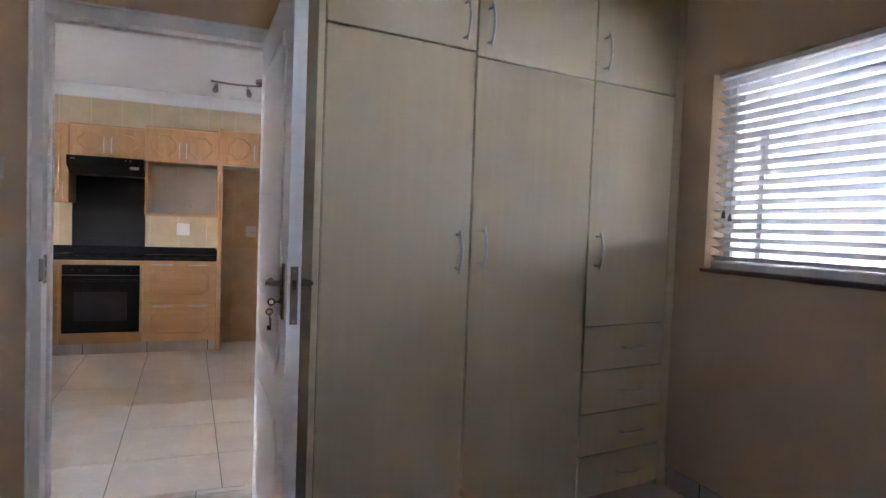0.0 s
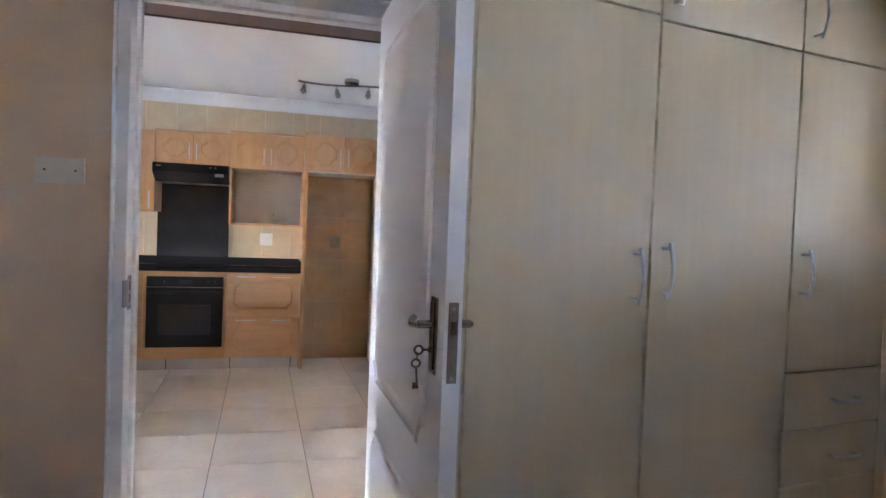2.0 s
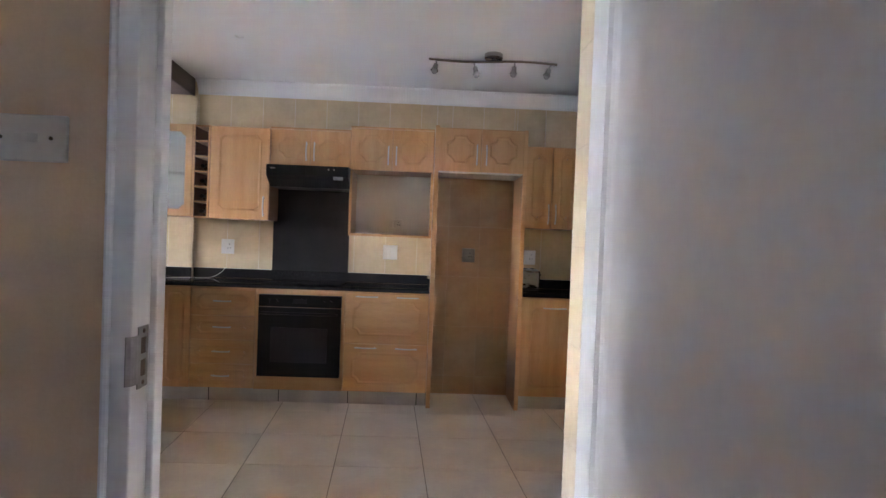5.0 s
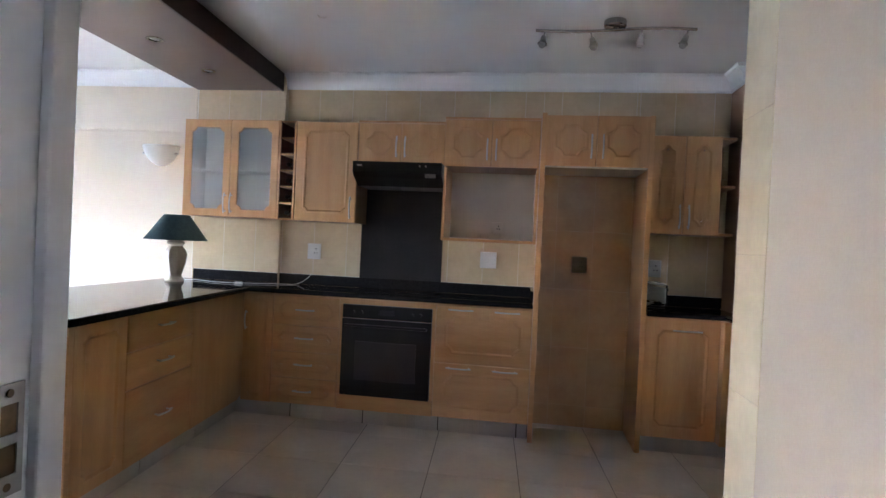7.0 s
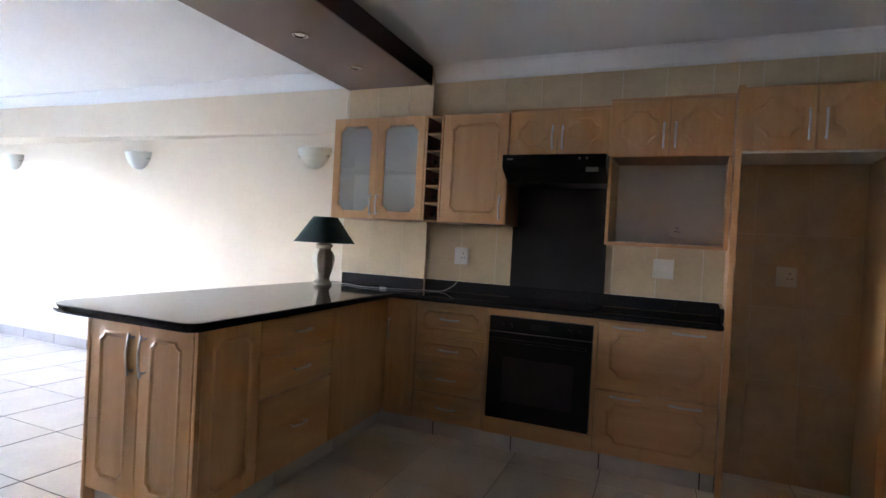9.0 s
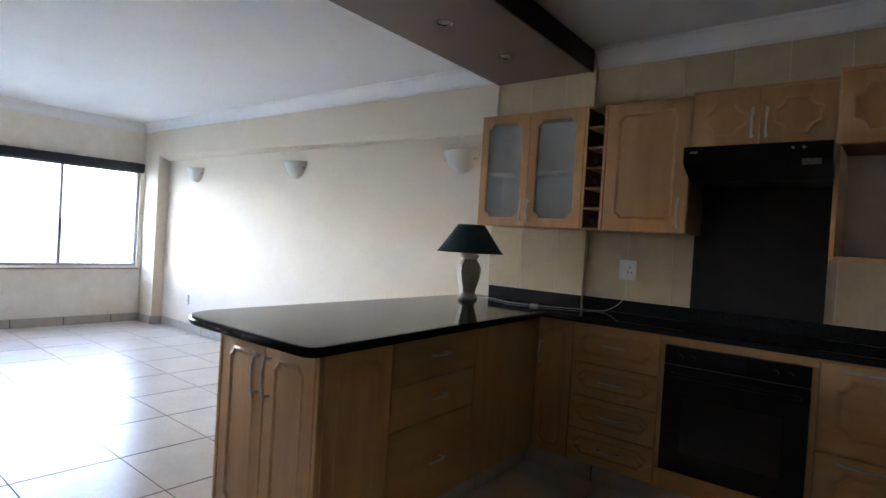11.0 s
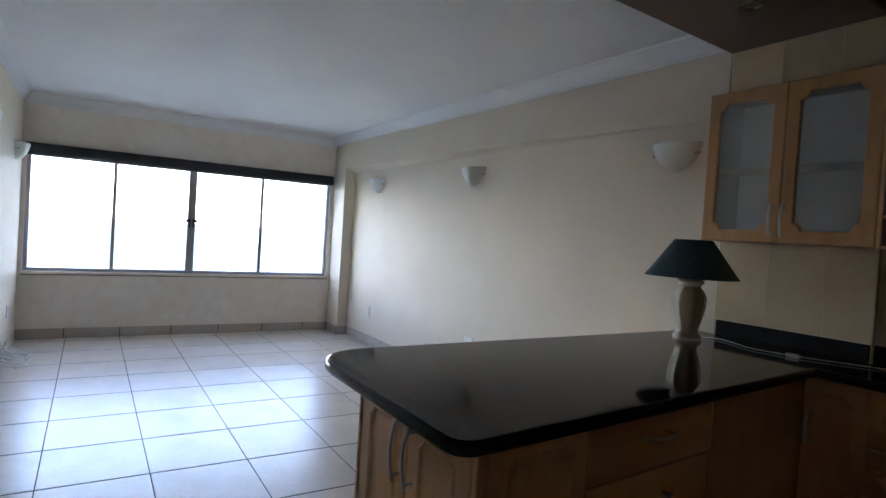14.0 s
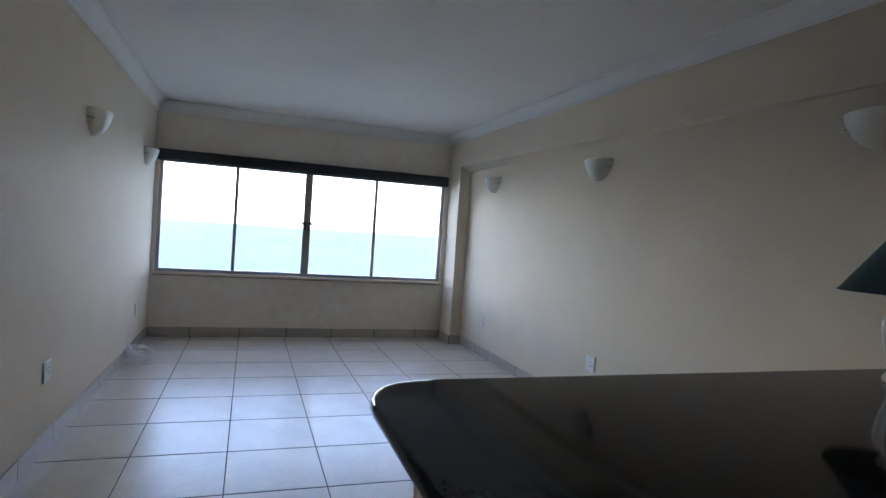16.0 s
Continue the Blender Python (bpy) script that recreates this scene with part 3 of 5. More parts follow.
# ---- bedroom wardrobe ----
WARD_TURN = 7.4
WX, WDEPTH = (0.0, 0.603, 1.213, 1.728), 0.30
WAX, WAY = 0.829, 2.479
def wardrobe_unit(x0, x1, drawers, handle_right, label):
    w = x1 - x0
    a = radians(WARD_TURN)
    ob = thing("wardrobe", (WAX + x0 * math.cos(a), WAY + x0 * math.sin(a), 0), label, "wardrobe", "built-in wardrobe units", WARD_TURN)
    # carcass colour is darkened to stand for shade in the gaps
    part("body", box(0.001, w - 0.001, 0.019, WDEPTH, 0.05, H - 0.05), WARDGAP, ob, "wardrobe carcass darkened as shade in the door gaps")
    g = 0.0036
    hx = w - 0.062 if handle_right else 0.047
    line = 1.932 if x0 < 0.1 else 1.915
    def leaf(name, z0, z1, hz, hl=0.165):
        d = part(name, box(g, w - g, 0, 0.018, z0 + g * 0.7, z1 - g * 0.7, 0.005), WARDROBE, ob, "", True)
        if hz:
            bow_handle(d, (hx, 0, hz), hl, True, reach=0.038, radius=0.0058)
        return d
    if drawers:
        leaf("door", 0.817, line, 1.162)
        z = [0.03, 0.22, 0.415, 0.611, 0.817]
        for lo, hi in zip(z, z[1:]):
            d = part("drawer", box(g, w - g, 0, 0.018, lo + g * 0.7, hi - g * 0.7, 0.005), WARDROBE, ob, "", True)
            bow_handle(d, (w / 2 + 0.045, 0, (lo + hi) / 2 - 0.002), 0.15, False, reach=0.034)
    else:
        leaf("door", 0.03, line, 1.15 if handle_right else 1.168)
    leaf("upper_door", line, H - 0.06, 2.04)
    part("plinth", box(0.001, w - 0.001, 0.05, 0.07, 0, 0.049), WARDROBE, ob)
    part("top_filler", box(0.001, w - 0.001, 0.006, 0.024, H - 0.058, H - 0.01, 0.002), WARDROBE, ob)
    return ob
unit_a = wardrobe_unit(WX[0], WX[1], False, True, "washed-oak built-in wardrobe unit with tall closed door")
unit_b = wardrobe_unit(WX[1], WX[2], False, False, "washed-oak built-in wardrobe unit with tall closed door")
unit_c = wardrobe_unit(WX[2], WX[3], True, False, "washed-oak built-in wardrobe unit with four drawers below")
part("end_panel", box(-0.026, -0.002, 0.0, 0.54, 0, H - 0.01, 0.002), WARDROBE, unit_a)
part("filler", box(WX[3] - WX[2] + 0.002, 0.572, 0.004, 0.022, 0, H - 0.01, 0.002), WARDROBE, unit_c)

# ---- unseen high window, added to brighten the bedroom ----
added_win = tagged(new("window_3"), "small unseen window added to light the bedroom", "window", kind="structure")
bm = bmesh.new()
for x0, x1, z0, z1 in ((HX0, HX1, HZ0, HZ0 + 0.03), (HX0, HX1, HZ1 - 0.03, HZ1), (HX0, HX0 + 0.03, HZ0 + 0.03, HZ1 - 0.03), (HX1 - 0.03, HX1, HZ0 + 0.03, HZ1 - 0.03)):
    add_box(bm, x0, x1, -1.63, -1.59, z0, z1, 0.003)
part("window_frame", bm, PLASTIC, added_win)
p = part("pane", box(HX0 + 0.03, HX1 - 0.03, -1.612, -1.608, HZ0 + 0.03, HZ1 - 0.03), OBSCURE, added_win)
p.visible_shadow = False

# ---- bedroom window and blind ----
win = tagged(new("window_1"), "white-framed bedroom window with obscured glass", "window", kind="structure")
bm = bmesh.new()
fx0, fx1 = 2.71, 2.75
for y0, y1, z0, z1 in ((WY0, WY1, WZ0, WZ0 + 0.04), (WY0, WY1, WZ1 - 0.04, WZ1), (WY0, WY0 + 0.04, WZ0 + 0.04, WZ1 - 0.04), (WY1 - 0.04, WY1, WZ0 + 0.04, WZ1 - 0.04),
                       (WY1 - 0.20, WY1 - 0.17, WZ0 + 0.04, WZ1 - 0.04), (WY1 - 1.60, WY1 - 1.56, WZ0 + 0.04, WZ1 - 0.04)):
    add_box(bm, fx0, fx1, y0, y1, z0, z1, 0.003)
part("window_frame", bm, PLASTIC, win)
for y0, y1 in ((WY0 + 0.04, WY1 - 1.60), (WY1 - 1.56, WY1 - 0.20), (WY1 - 0.17, WY1 - 0.04)):
    p = part("pane", box(2.728, 2.732, y0, y1, WZ0 + 0.04, WZ1 - 0.04), OBSCURE, win, "obscured glass pane")
    p.visible_shadow = False
part("window_sill", box(2.584, 2.708, WY0 - 0.02, WY1 + 0.012, WZ0 - 0.014, WZ0 + 0.003, 0.004), SILLBROWN, win, "glazed brown tile sill")

blind = thing("venetian_blind", (2.655, (WY0 + WY1) / 2, WZ0), "white wooden venetian blind, lowered and half open", "blind")
BWID = (WY1 - WY0) / 2 - 0.008
part("head_rail", box(-0.028, 0.028, -BWID, BWID, WZ1 - WZ0 - 0.026, WZ1 - WZ0 - 0.003, 0.003), SLAT, blind)
part("bottom_rail", box(-0.026, 0.026, -BWID, BWID, 0.005, 0.040, 0.006), SLAT, blind)
slat_mesh = None
N_SLAT = 20
for i in range(N_SLAT):
    z = 0.055 + i * (WZ1 - WZ0 - 0.045 - 0.055) / (N_SLAT - 1)
    if slat_mesh is None:
        ob = part("slat", box(-0.025, 0.025, -BWID, BWID, -0.0014, 0.0014, 0.0008), SLAT, blind)
        slat_mesh = ob.data
    else:
        ob = new("slat", slat_mesh)
        ob.parent = blind
    ob.matrix_basis = pose(0, 0, z, 0, 22, 0)
for y in (BWID - 0.15, BWID - 0.90, -BWID + 0.90, -BWID + 0.14):
    for x in (-0.027, 0.027):
        bm = bmesh.new()
        add_tube(bm, [(x, y, 0.02), (x, y, WZ1 - WZ0 - 0.05)], 0.0012, 6)
        part("ladder_cord", bm, CORD, blind)
for y, z in ((BWID - 0.07, 0.26), (BWID - 0.105, 0.245)):
    bm = bmesh.new()
    add_tube(bm, [(-0.036, y, z), (-0.034, y, 0.5), (-0.033, y, WZ1 - WZ0 - 0.05)], 0.0014, 6)
    cord = part("pull_cord", bm, CORD, blind)
    bm = bmesh.new()
    add_lathe(bm, [(0.003, 0.03), (0.007, 0.018), (0.009, 0.0), (0.007, -0.004)], 12, (-0.036, y, z - 0.02))
    part("tassel", bm, STEEL, cord, "dark cord tassel", True)

# ---- kitchen base units: fronts look along -y at YF ----
YF = 6.22
TOPZ = 0.88
def base_unit(name, x0, x1, label, category="cabinet", y=YF, depth=None, rz=0.0, at=None):
    ob = thing(name, at or (x0, y, 0), label, category, "kitchen base units", rz)
    w, d = x1 - x0, depth or (K - y - 0.004)
    bm = box(0.001, w - 0.001, 0.020, d, 0.105, TOPZ - 0.036)
    part("body", bm, BEECH, ob)
    return ob, w
def drawers(ob, w, zs, mat=BEECHX, hl=0.13, handles=1):
    for a, b in zip(zs, zs[1:]):
        if handles == 1:
            front(ob, "drawer", 0.002, a + 0.003, w - 0.004, b - a - 0.006, mat, (w / 2, (b - a) * 0.52, False), margin=0.032, cut=0.03, hl=hl)
        else:
            f = front(ob, "drawer", 0.002, a + 0.003, w - 0.004, b - a - 0.006, mat, None, margin=0.055, cut=0.045)
            for hx in ((0.16, w - 0.16) if handles == 2 else (w - 0.16,)):
                bow_handle(f, (hx, 0, b - a - 0.03), 0.16, False)
ZB, ZT = 0.105, 0.838
ob, w = base_unit("base_cabinet", -1.515, -1.30, "narrow beech corner base cabinet under granite top")
front(ob, "door", 0.002, ZB, w - 0.004, ZT - ZB, BEECH, (0.03, 0.55, True), margin=0.03)
ob, w = base_unit("drawer_cabinet", -1.30, -0.835, "beech base cabinet with four shallow drawers")
drawers(ob, w, [ZB, 0.283, 0.46, 0.637, ZT])
oven, w = base_unit("built_in_oven", -0.835, -0.185, "black built-in oven in beech housing", "oven")
part("lower_panel", box(0.002, w - 0.002, 0.0, 0.018, ZB, 0.20, 0.003), BEECHX, oven)
part("upper_rail", box(0.002, w - 0.002, 0.004, 0.018, 0.806, ZT, 0.002), BEECHX, oven)
part("side_strip", box(0.002, 0.024, 0.002, 0.018, 0.202, 0.804, 0.002), BEECH, oven)
part("side_strip", box(w - 0.024, w - 0.002, 0.002, 0.018, 0.202, 0.804, 0.002), BEECH, oven)
part("control_panel", box(0.026, w - 0.026, -0.012, 0.018, 0.715, 0.803, 0.003), BLACKENAMEL, oven, "black control panel")
od = part("oven_door", box(0.026, w - 0.026, -0.016, 0.018, 0.204, 0.711, 0.004), BLACKENAMEL, oven, "black enamel oven door")
part("oven_window", box(0.12, w - 0.12, -0.0185, -0.015, 0.31, 0.565, 0.001), BLACKGLASS, od, "dark glass oven window")
bm = bmesh.new()
add_tube(bm, [(0.05, -0.048, 0.672), (w - 0.05, -0.048, 0.672)], 0.009, 10)
for x in (0.07, w - 0.07):
    add_tube(bm, [(x, -0.014, 0.672), (x, -0.048, 0.672)], 0.006, 8)
part("handle", bm, BLACKENAMEL, od, "black bar handle", True)
for x in (0.10, 0.155, w - 0.155, w - 0.10):
    bm = bmesh.new()
    add_tube(bm, [(x, -0.011, 0.757), (x, -0.022, 0.757)], 0.011, 14)
    part("knob", bm, BLACKENAMEL, oven, "", True)
part("display", box(w / 2 - 0.05, w / 2 + 0.05, -0.0135, -0.0115, 0.742, 0.774, 0.0005), BLACKGLASS, oven, "dark clock display")
ob, w = base_unit("drawer_cabinet", -0.185, 0.432, "beech base cabinet with two deep drawers")
drawers(ob, w, [ZB, 0.462, ZT], handles=2)
# right run
ob, w = base_unit("base_cabinet", 1.118, 1.56, "single-door beech base cabinet under granite top")
front(ob, "door", 0.002, ZB, w - 0.004, ZT - ZB, BEECH, (w * 0.55, 0.665, False), margin=0.06, cut=0.03, hl=0.17)
RX = 1.60
ob, w = base_unit("base_cabinet", 0, 0.60, "beech sink base cabinet under granite top", depth=E - RX - 0.004, rz=-90, at=(RX, 6.16, 0))
front(ob, "door", 0.002, ZB, 0.596, ZT - ZB, BEECH, (0.36, 0.60, True), margin=0.06)
ob, w = base_unit("base_cabinet", 0, 0.60, "beech sink base cabinet under granite top", depth=E - RX - 0.004, rz=-90, at=(RX, 5.555, 0))
front(ob, "door", 0.002, ZB, 0.596, ZT - ZB, BEECH, (0.50, 0.60, True), margin=0.06)
ob, w = base_unit("base_cabinet", 0, 0.53, "beech base cabinet under granite top", depth=E - RX - 0.004, rz=-90, at=(RX, 4.95, 0))
front(ob, "door", 0.002, ZB, 0.526, ZT - ZB, BEECH, (0.06, 0.60, True), margin=0.06)
ob = thing("corner_post", (1.562, 6.16, 0.1), "beech corner post between base cabinets", "corner post")
part("post", box(0, 0.036, 0, 0.075, 0, 0.742, 0.003), BEECH, ob)

# fridge housing
fr = thing("fridge_housing", (0.434, YF, 0), "tall open beech fridge housing with two doors above", "cabinet")
FW = 0.684
part("side_panel", box(0.0, 0.030, -0.01, K - YF - 0.006, 0, 2.085, 0.002), BEECH, fr)
part("side_panel", box(FW - 0.030, FW, -0.01, K - YF - 0.006, 0, 2.075, 0.002), BEECH, fr)
part("upper_box", box(0.031, FW - 0.031, 0.012, K - YF - 0.006, 1.745, 2.06), CARCASS, fr)
hw = (FW - 0.05) / 2
front(fr, "door", 0.025, 1.755, hw - 0.002, 0.315, BEECH, (hw - 0.035, 0.12, True), y=-0.012, margin=0.05, cut=0.06, hl=0.15)
front(fr, "door", 0.025 + hw, 1.755, hw - 0.002, 0.315, BEECH, (0.035, 0.12, True), y=-0.012, margin=0.05, cut=0.06, hl=0.15)

# peninsula: side faces +x at PX, end doors face -y at PY
PX, PXL, PY = -1.445, -2.06, 4.60
pen = thing("peninsula_end_cabinet", (PXL, PY, 0), "beech peninsula end cabinet with two narrow doors", "cabinet")
w = PX - PXL
part("body", box(0.001, w - 0.020, 0.020, 0.375, 0.105, TOPZ - 0.036), BEECH, pen)
front(pen, "door", 0.004, ZB, w / 2 - 0.012, ZT - ZB, BEECH, (w / 2 - 0.045, 0.60, True), margin=0.055, cut=0.028, hl=0.17)
front(pen, "door", w / 2 - 0.006, ZB, w / 2 - 0.014, ZT - ZB, BEECH, (0.035, 0.60, True), margin=0.055, cut=0.028, hl=0.17)
part("corner_post", box(w - 0.018, w, 0.001, 0.03, ZB, ZT + 0.004, 0.004), BEECH, pen)
sp = part("side_panel", panel_front(0.345, ZT - ZB, margin=0.05), BEECH, pen, "", True)
sp.matrix_basis = pose(w, 0.031, ZB, 0, 0, 90)
pen_drawers = ob = thing("drawer_cabinet", (PX, 4.978, 0), "beech peninsula cabinet with three plain drawers", "cabinet", "kitchen base units", 90)
w = 0.595
part("body", box(0.001, w - 0.001, 0.020, 0.61, 0.105, TOPZ - 0.036), BEECH, ob)
for a, b in ((ZB, 0.475), (0.475, 0.655), (0.655, ZT)):
    d = part("drawer", box(0.002, w - 0.002, 0, 0.018, a + 0.003, b - 0.003, 0.003), BEECHX, ob)
    bow_handle(d, (w / 2, 0, (a + b) / 2 + 0.01), 0.13, False)
ob = thing("blank_corner_cabinet", (PX, 5.575, 0), "beech blank corner panel of the peninsula", "cabinet", "", 90)
part("panel", box(0.002, YF - 5.575 - 0.002, 0, 0.018, ZB, ZT, 0.003), BEECH, ob)
part("body", box(0.001, K - 5.575 - 0.13, 0.020, 0.61, 0.105, TOPZ - 0.036), BEECH, ob)
ob = thing("peninsula_back_panel", (PXL - 0.02, PY, 0), "beech back panel of the peninsula", "panel")
part("panel", box(0, 0.018, 0.0, L - PY - 0.004, 0.0, TOPZ - 0.036, 0.002), BEECH, ob)

# tiled plinths
def plinth(name, p0, p1, out, label="pale tile plinth below the cabinets", step=0.0, lead=0.0):
    """Tile pieces along a line on the floor, their face at p + out * 0."""
    p0, p1 = Vector((*p0, 0)), Vector((*p1, 0))
    d = (p1 - p0).normalized()
    o = Vector((*out, 0))
    length = (p1 - p0).length
    step = step or length / max(1, round(length / 0.49))
    ob = tagged(new(name), label, "plinth", kind="structure")
    ob.location = p0
    for i in range(math.ceil((length + lead) / step - 0.01)):
        a, b = d * (max(step * i - lead, 0) + 0.0035), d * (min(step * (i + 1) - lead, length) - 0.0035)
        c = -o * 0.012
        xs = sorted((a.x, b.x, a.x + c.x, b.x + c.x))
        ys = sorted((a.y, b.y, a.y + c.y, b.y + c.y))
        part("tile", box(xs[0], xs[-1], ys[0], ys[-1], 0.0, 0.104, 0.0015), PLINTH, ob)
    q = [Vector(), d * (p1 - p0).length, -o * 0.010, d * (p1 - p0).length - o * 0.010]
    q = [v - o * 0.004 for v in q]
    xs, ys = sorted(v.x for v in q), sorted(v.y for v in q)
    part("joint_backing", box(xs[0], xs[-1], ys[0], ys[-1], 0.0, 0.102), FLOORGROUT, ob, "dark grout behind the tiles")
    return ob
plinth("plinth_back", (-1.62, YF + 0.055), (0.432, YF + 0.055), (0, -1), step=0.512, lead=0.066)
plinth("plinth_right", (1.12, YF + 0.055), (1.64, YF + 0.055), (0, -1))
plinth("plinth_side", (PX - 0.05, PY + 0.05), (PX - 0.05, YF + 0.05), (1, 0))
plinth("plinth_end", (PXL, PY + 0.05), (PX - 0.055, PY + 0.05), (0, -1))
plinth("plinth_sink", (RX + 0.05, 4.43), (RX + 0.05, 6.2), (-1, 0))

# granite tops
def slab(name, corners, label, thick=0.034):
    """A level top from corners (x, y, radius), run anticlockwise, with a rounded edge."""
    pts = []
    n = len(corners)
    for i, (x, y, r) in enumerate(corners):
        if r < 0.001:
            pts.append(Vector((x, y)))
            continue
        p = Vector((x, y))
        a = (Vector(corners[i - 1][:2]) - p).normalized()
        b = (Vector(corners[(i + 1) % n][:2]) - p).normalized()
        for k in range(7):
            t = k / 6
            pts.append(p + a * r * (1 - t) ** 2 + b * r * t ** 2)
    base = [tuple(p) for p in pts]
    bm = bmesh.new()
    loops = []
    for d, z in ((0.02, 0.0), (0.012, 0.0), (0.004, 0.003), (0.0, 0.010), (0.0, thick - 0.012), (0.004, thick - 0.004), (0.010, thick - 0.0005), (0.014, thick), (0.022, thick)):
        loops.append([bm.verts.new((a, b, TOPZ - thick + z)) for a, b in inset(base, d)])
    m = len(base)
    for a, b in zip(loops, loops[1:]):
        for i in range(m):
            bm.faces.new((a[i], a[(i + 1) % m], b[(i + 1) % m], b[i]))
    bm.faces.new(loops[-1])
    bm.faces.new(list(reversed(loops[0])))
    ob = thing(name, (0, 0, 0), label, "worktop")
    part("slab", bm, GRANITE, ob, "", True)
    return ob
top1 = slab("granite_worktop", [(-2.27, 4.49, 0.20), (-1.36, 4.485, 0.07), (-1.385, YF - 0.03, 0), (0.432, YF - 0.03, 0.0), (0.432, K - 0.002, 0), (-1.449, K - 0.002, 0), (-1.449, L - 0.002, 0), (-2.27, L - 0.002, 0)],
            "polished black granite worktop over the peninsula and stove run")
top2 = slab("granite_worktop", [(1.118, YF - 0.03, 0.0), (1.57, YF - 0.03, 0.0), (1.57, 4.43, 0.0), (E - 0.002, 4.43, 0), (E - 0.002, 6.395, 0), (1.683, 6.395, 0), (1.683, K - 0.002, 0), (1.118, K - 0.002, 0)],
            "polished black granite worktop over the sink run")
for tp, runs in ((top1, ((-1.443, 0.432, K - 0.022, K - 0.003), (-2.12, -1.450, L - 0.022, L - 0.003), (0.412, 0.431, YF + 0.03, K - 0.023))),
                 (top2, ((1.12, 1.682, K - 0.022, K - 0.003), (1.687, E - 0.004, 6.374, 6.394)))):
    for x0, x1, y0, y1 in runs:
        part("upstand", box(x0, x1, y0, y1, TOPZ + 0.0005, TOPZ + 0.075, 0.003), GRANITE, tp)

hob = thing("ceramic_hob", (-0.51, 6.44, TOPZ + 0.0005), "black glass ceramic hob set on the granite top", "hob")
part("plate", box(-0.29, 0.29, -0.20, 0.155, 0, 0.007, 0.003), GRANITE, hob)
sp = thing("splash_panel", (-0.525, K - 0.008, 0.885), "charcoal splashback panel behind the hob", "splashback")
part("panel", box(-0.302, 0.302, -0.006, 0.0, 0.0, 0.87, 0.001), DARKPANEL, sp)

# ---- wall cabinets ----
YU = 6.335
def wall_unit(x0, x1, z0, z1, label, y=YU, back=K):
    ob = thing("wall_cabinet", (x0, y, z0), label, "cabinet", "kitchen wall cabinets")
    part("body", box(0.001, x1 - x0 - 0.001, 0.020, back - y - 0.004, 0.0, z1 - z0), BROWNCARCASS, ob, "dark brown carcass")
    return ob, x1 - x0, z1 - z0
# glazed cabinet, open box
gc = thing("glazed_wall_cabinet", (-2.075, YU, 1.35), "beech wall cabinet with two frosted glass doors", "cabinet", "kitchen wall cabinets")
gw, gh, gd = 0.71, 0.685, L - YU - 0.004
part("side_panel", box(0, 0.016, 0.019, gd, 0, gh), BEECH, gc)
part("side_panel", box(gw - 0.016, gw, 0.019, gd, 0, gh), BEECH, gc)
part("side_lining", box(0.017, 0.019, 0.022, gd - 0.01, 0.017, gh - 0.017), PLASTIC, gc)
part("side_lining", box(gw - 0.019, gw - 0.017, 0.022, gd - 0.01, 0.017, gh - 0.017), PLASTIC, gc)
part("top_panel", box(0.017, gw - 0.017, 0.019, gd, gh - 0.016, gh), BEECH, gc)
part("bottom_panel", box(0.017, gw - 0.017, 0.019, gd, 0, 0.016), BEECH, gc)
part("back_panel", box(0.017, gw - 0.017, gd - 0.008, gd - 0.001, 0.017, gh - 0.017), PLASTIC, gc)
part("shelf", box(0.017, gw - 0.017, 0.03, gd - 0.01, 0.33, 0.346), PLASTIC, gc)
for i in (0, 1):
    d = part("door", panel_front(gw / 2 - 0.002, gh, margin=0.05, cut=0.032, glazed=True), BEECH, gc)
    d.location = (i * gw / 2 + 0.001, 0, 0)
    g = part("pane", box(0.042, gw / 2 - 0.044, 0.009, 0.013, 0.042, gh - 0.042), FROST, d, "frosted glass pane")
    g.visible_shadow = False
    bow_handle(d, ((gw / 2 - 0.025) if i == 0 else 0.023, 0, 0.095), 0.14, True)
# bottle rack
rack = thing("bottle_rack", (-1.363, YU, 1.345), "beech bottle rack with dark niches between wall cabinets", "bottle rack")
rw, rh, rd = 0.125, 0.69, L - YU - 0.004
part("side_panel", box(0, 0.014, 0.0, rd, 0, rh, 0.002), BEECH, rack)
part("side_panel", box(rw - 0.014, rw, 0.0, rd, 0, rh, 0.002), BEECH, rack)
part("side_lining", box(0.0145, 0.0165, 0.004, rd - 0.009, 0.001, rh - 0.001), NICHE, rack)
part("side_lining", box(rw - 0.0165, rw - 0.0145, 0.004, rd - 0.009, 0.001, rh - 0.001), NICHE, rack)
part("back_panel", box(0.015, rw - 0.015, rd - 0.008, rd - 0.001, 0, rh), NICHE, rack, "dark back board")
for i in range(7):
    z = i * (rh - 0.014) / 6
    part("shelf", box(0.017, rw - 0.017, 0.002, rd - 0.009, z, z + 0.012, 0.002), BEECHX, rack)
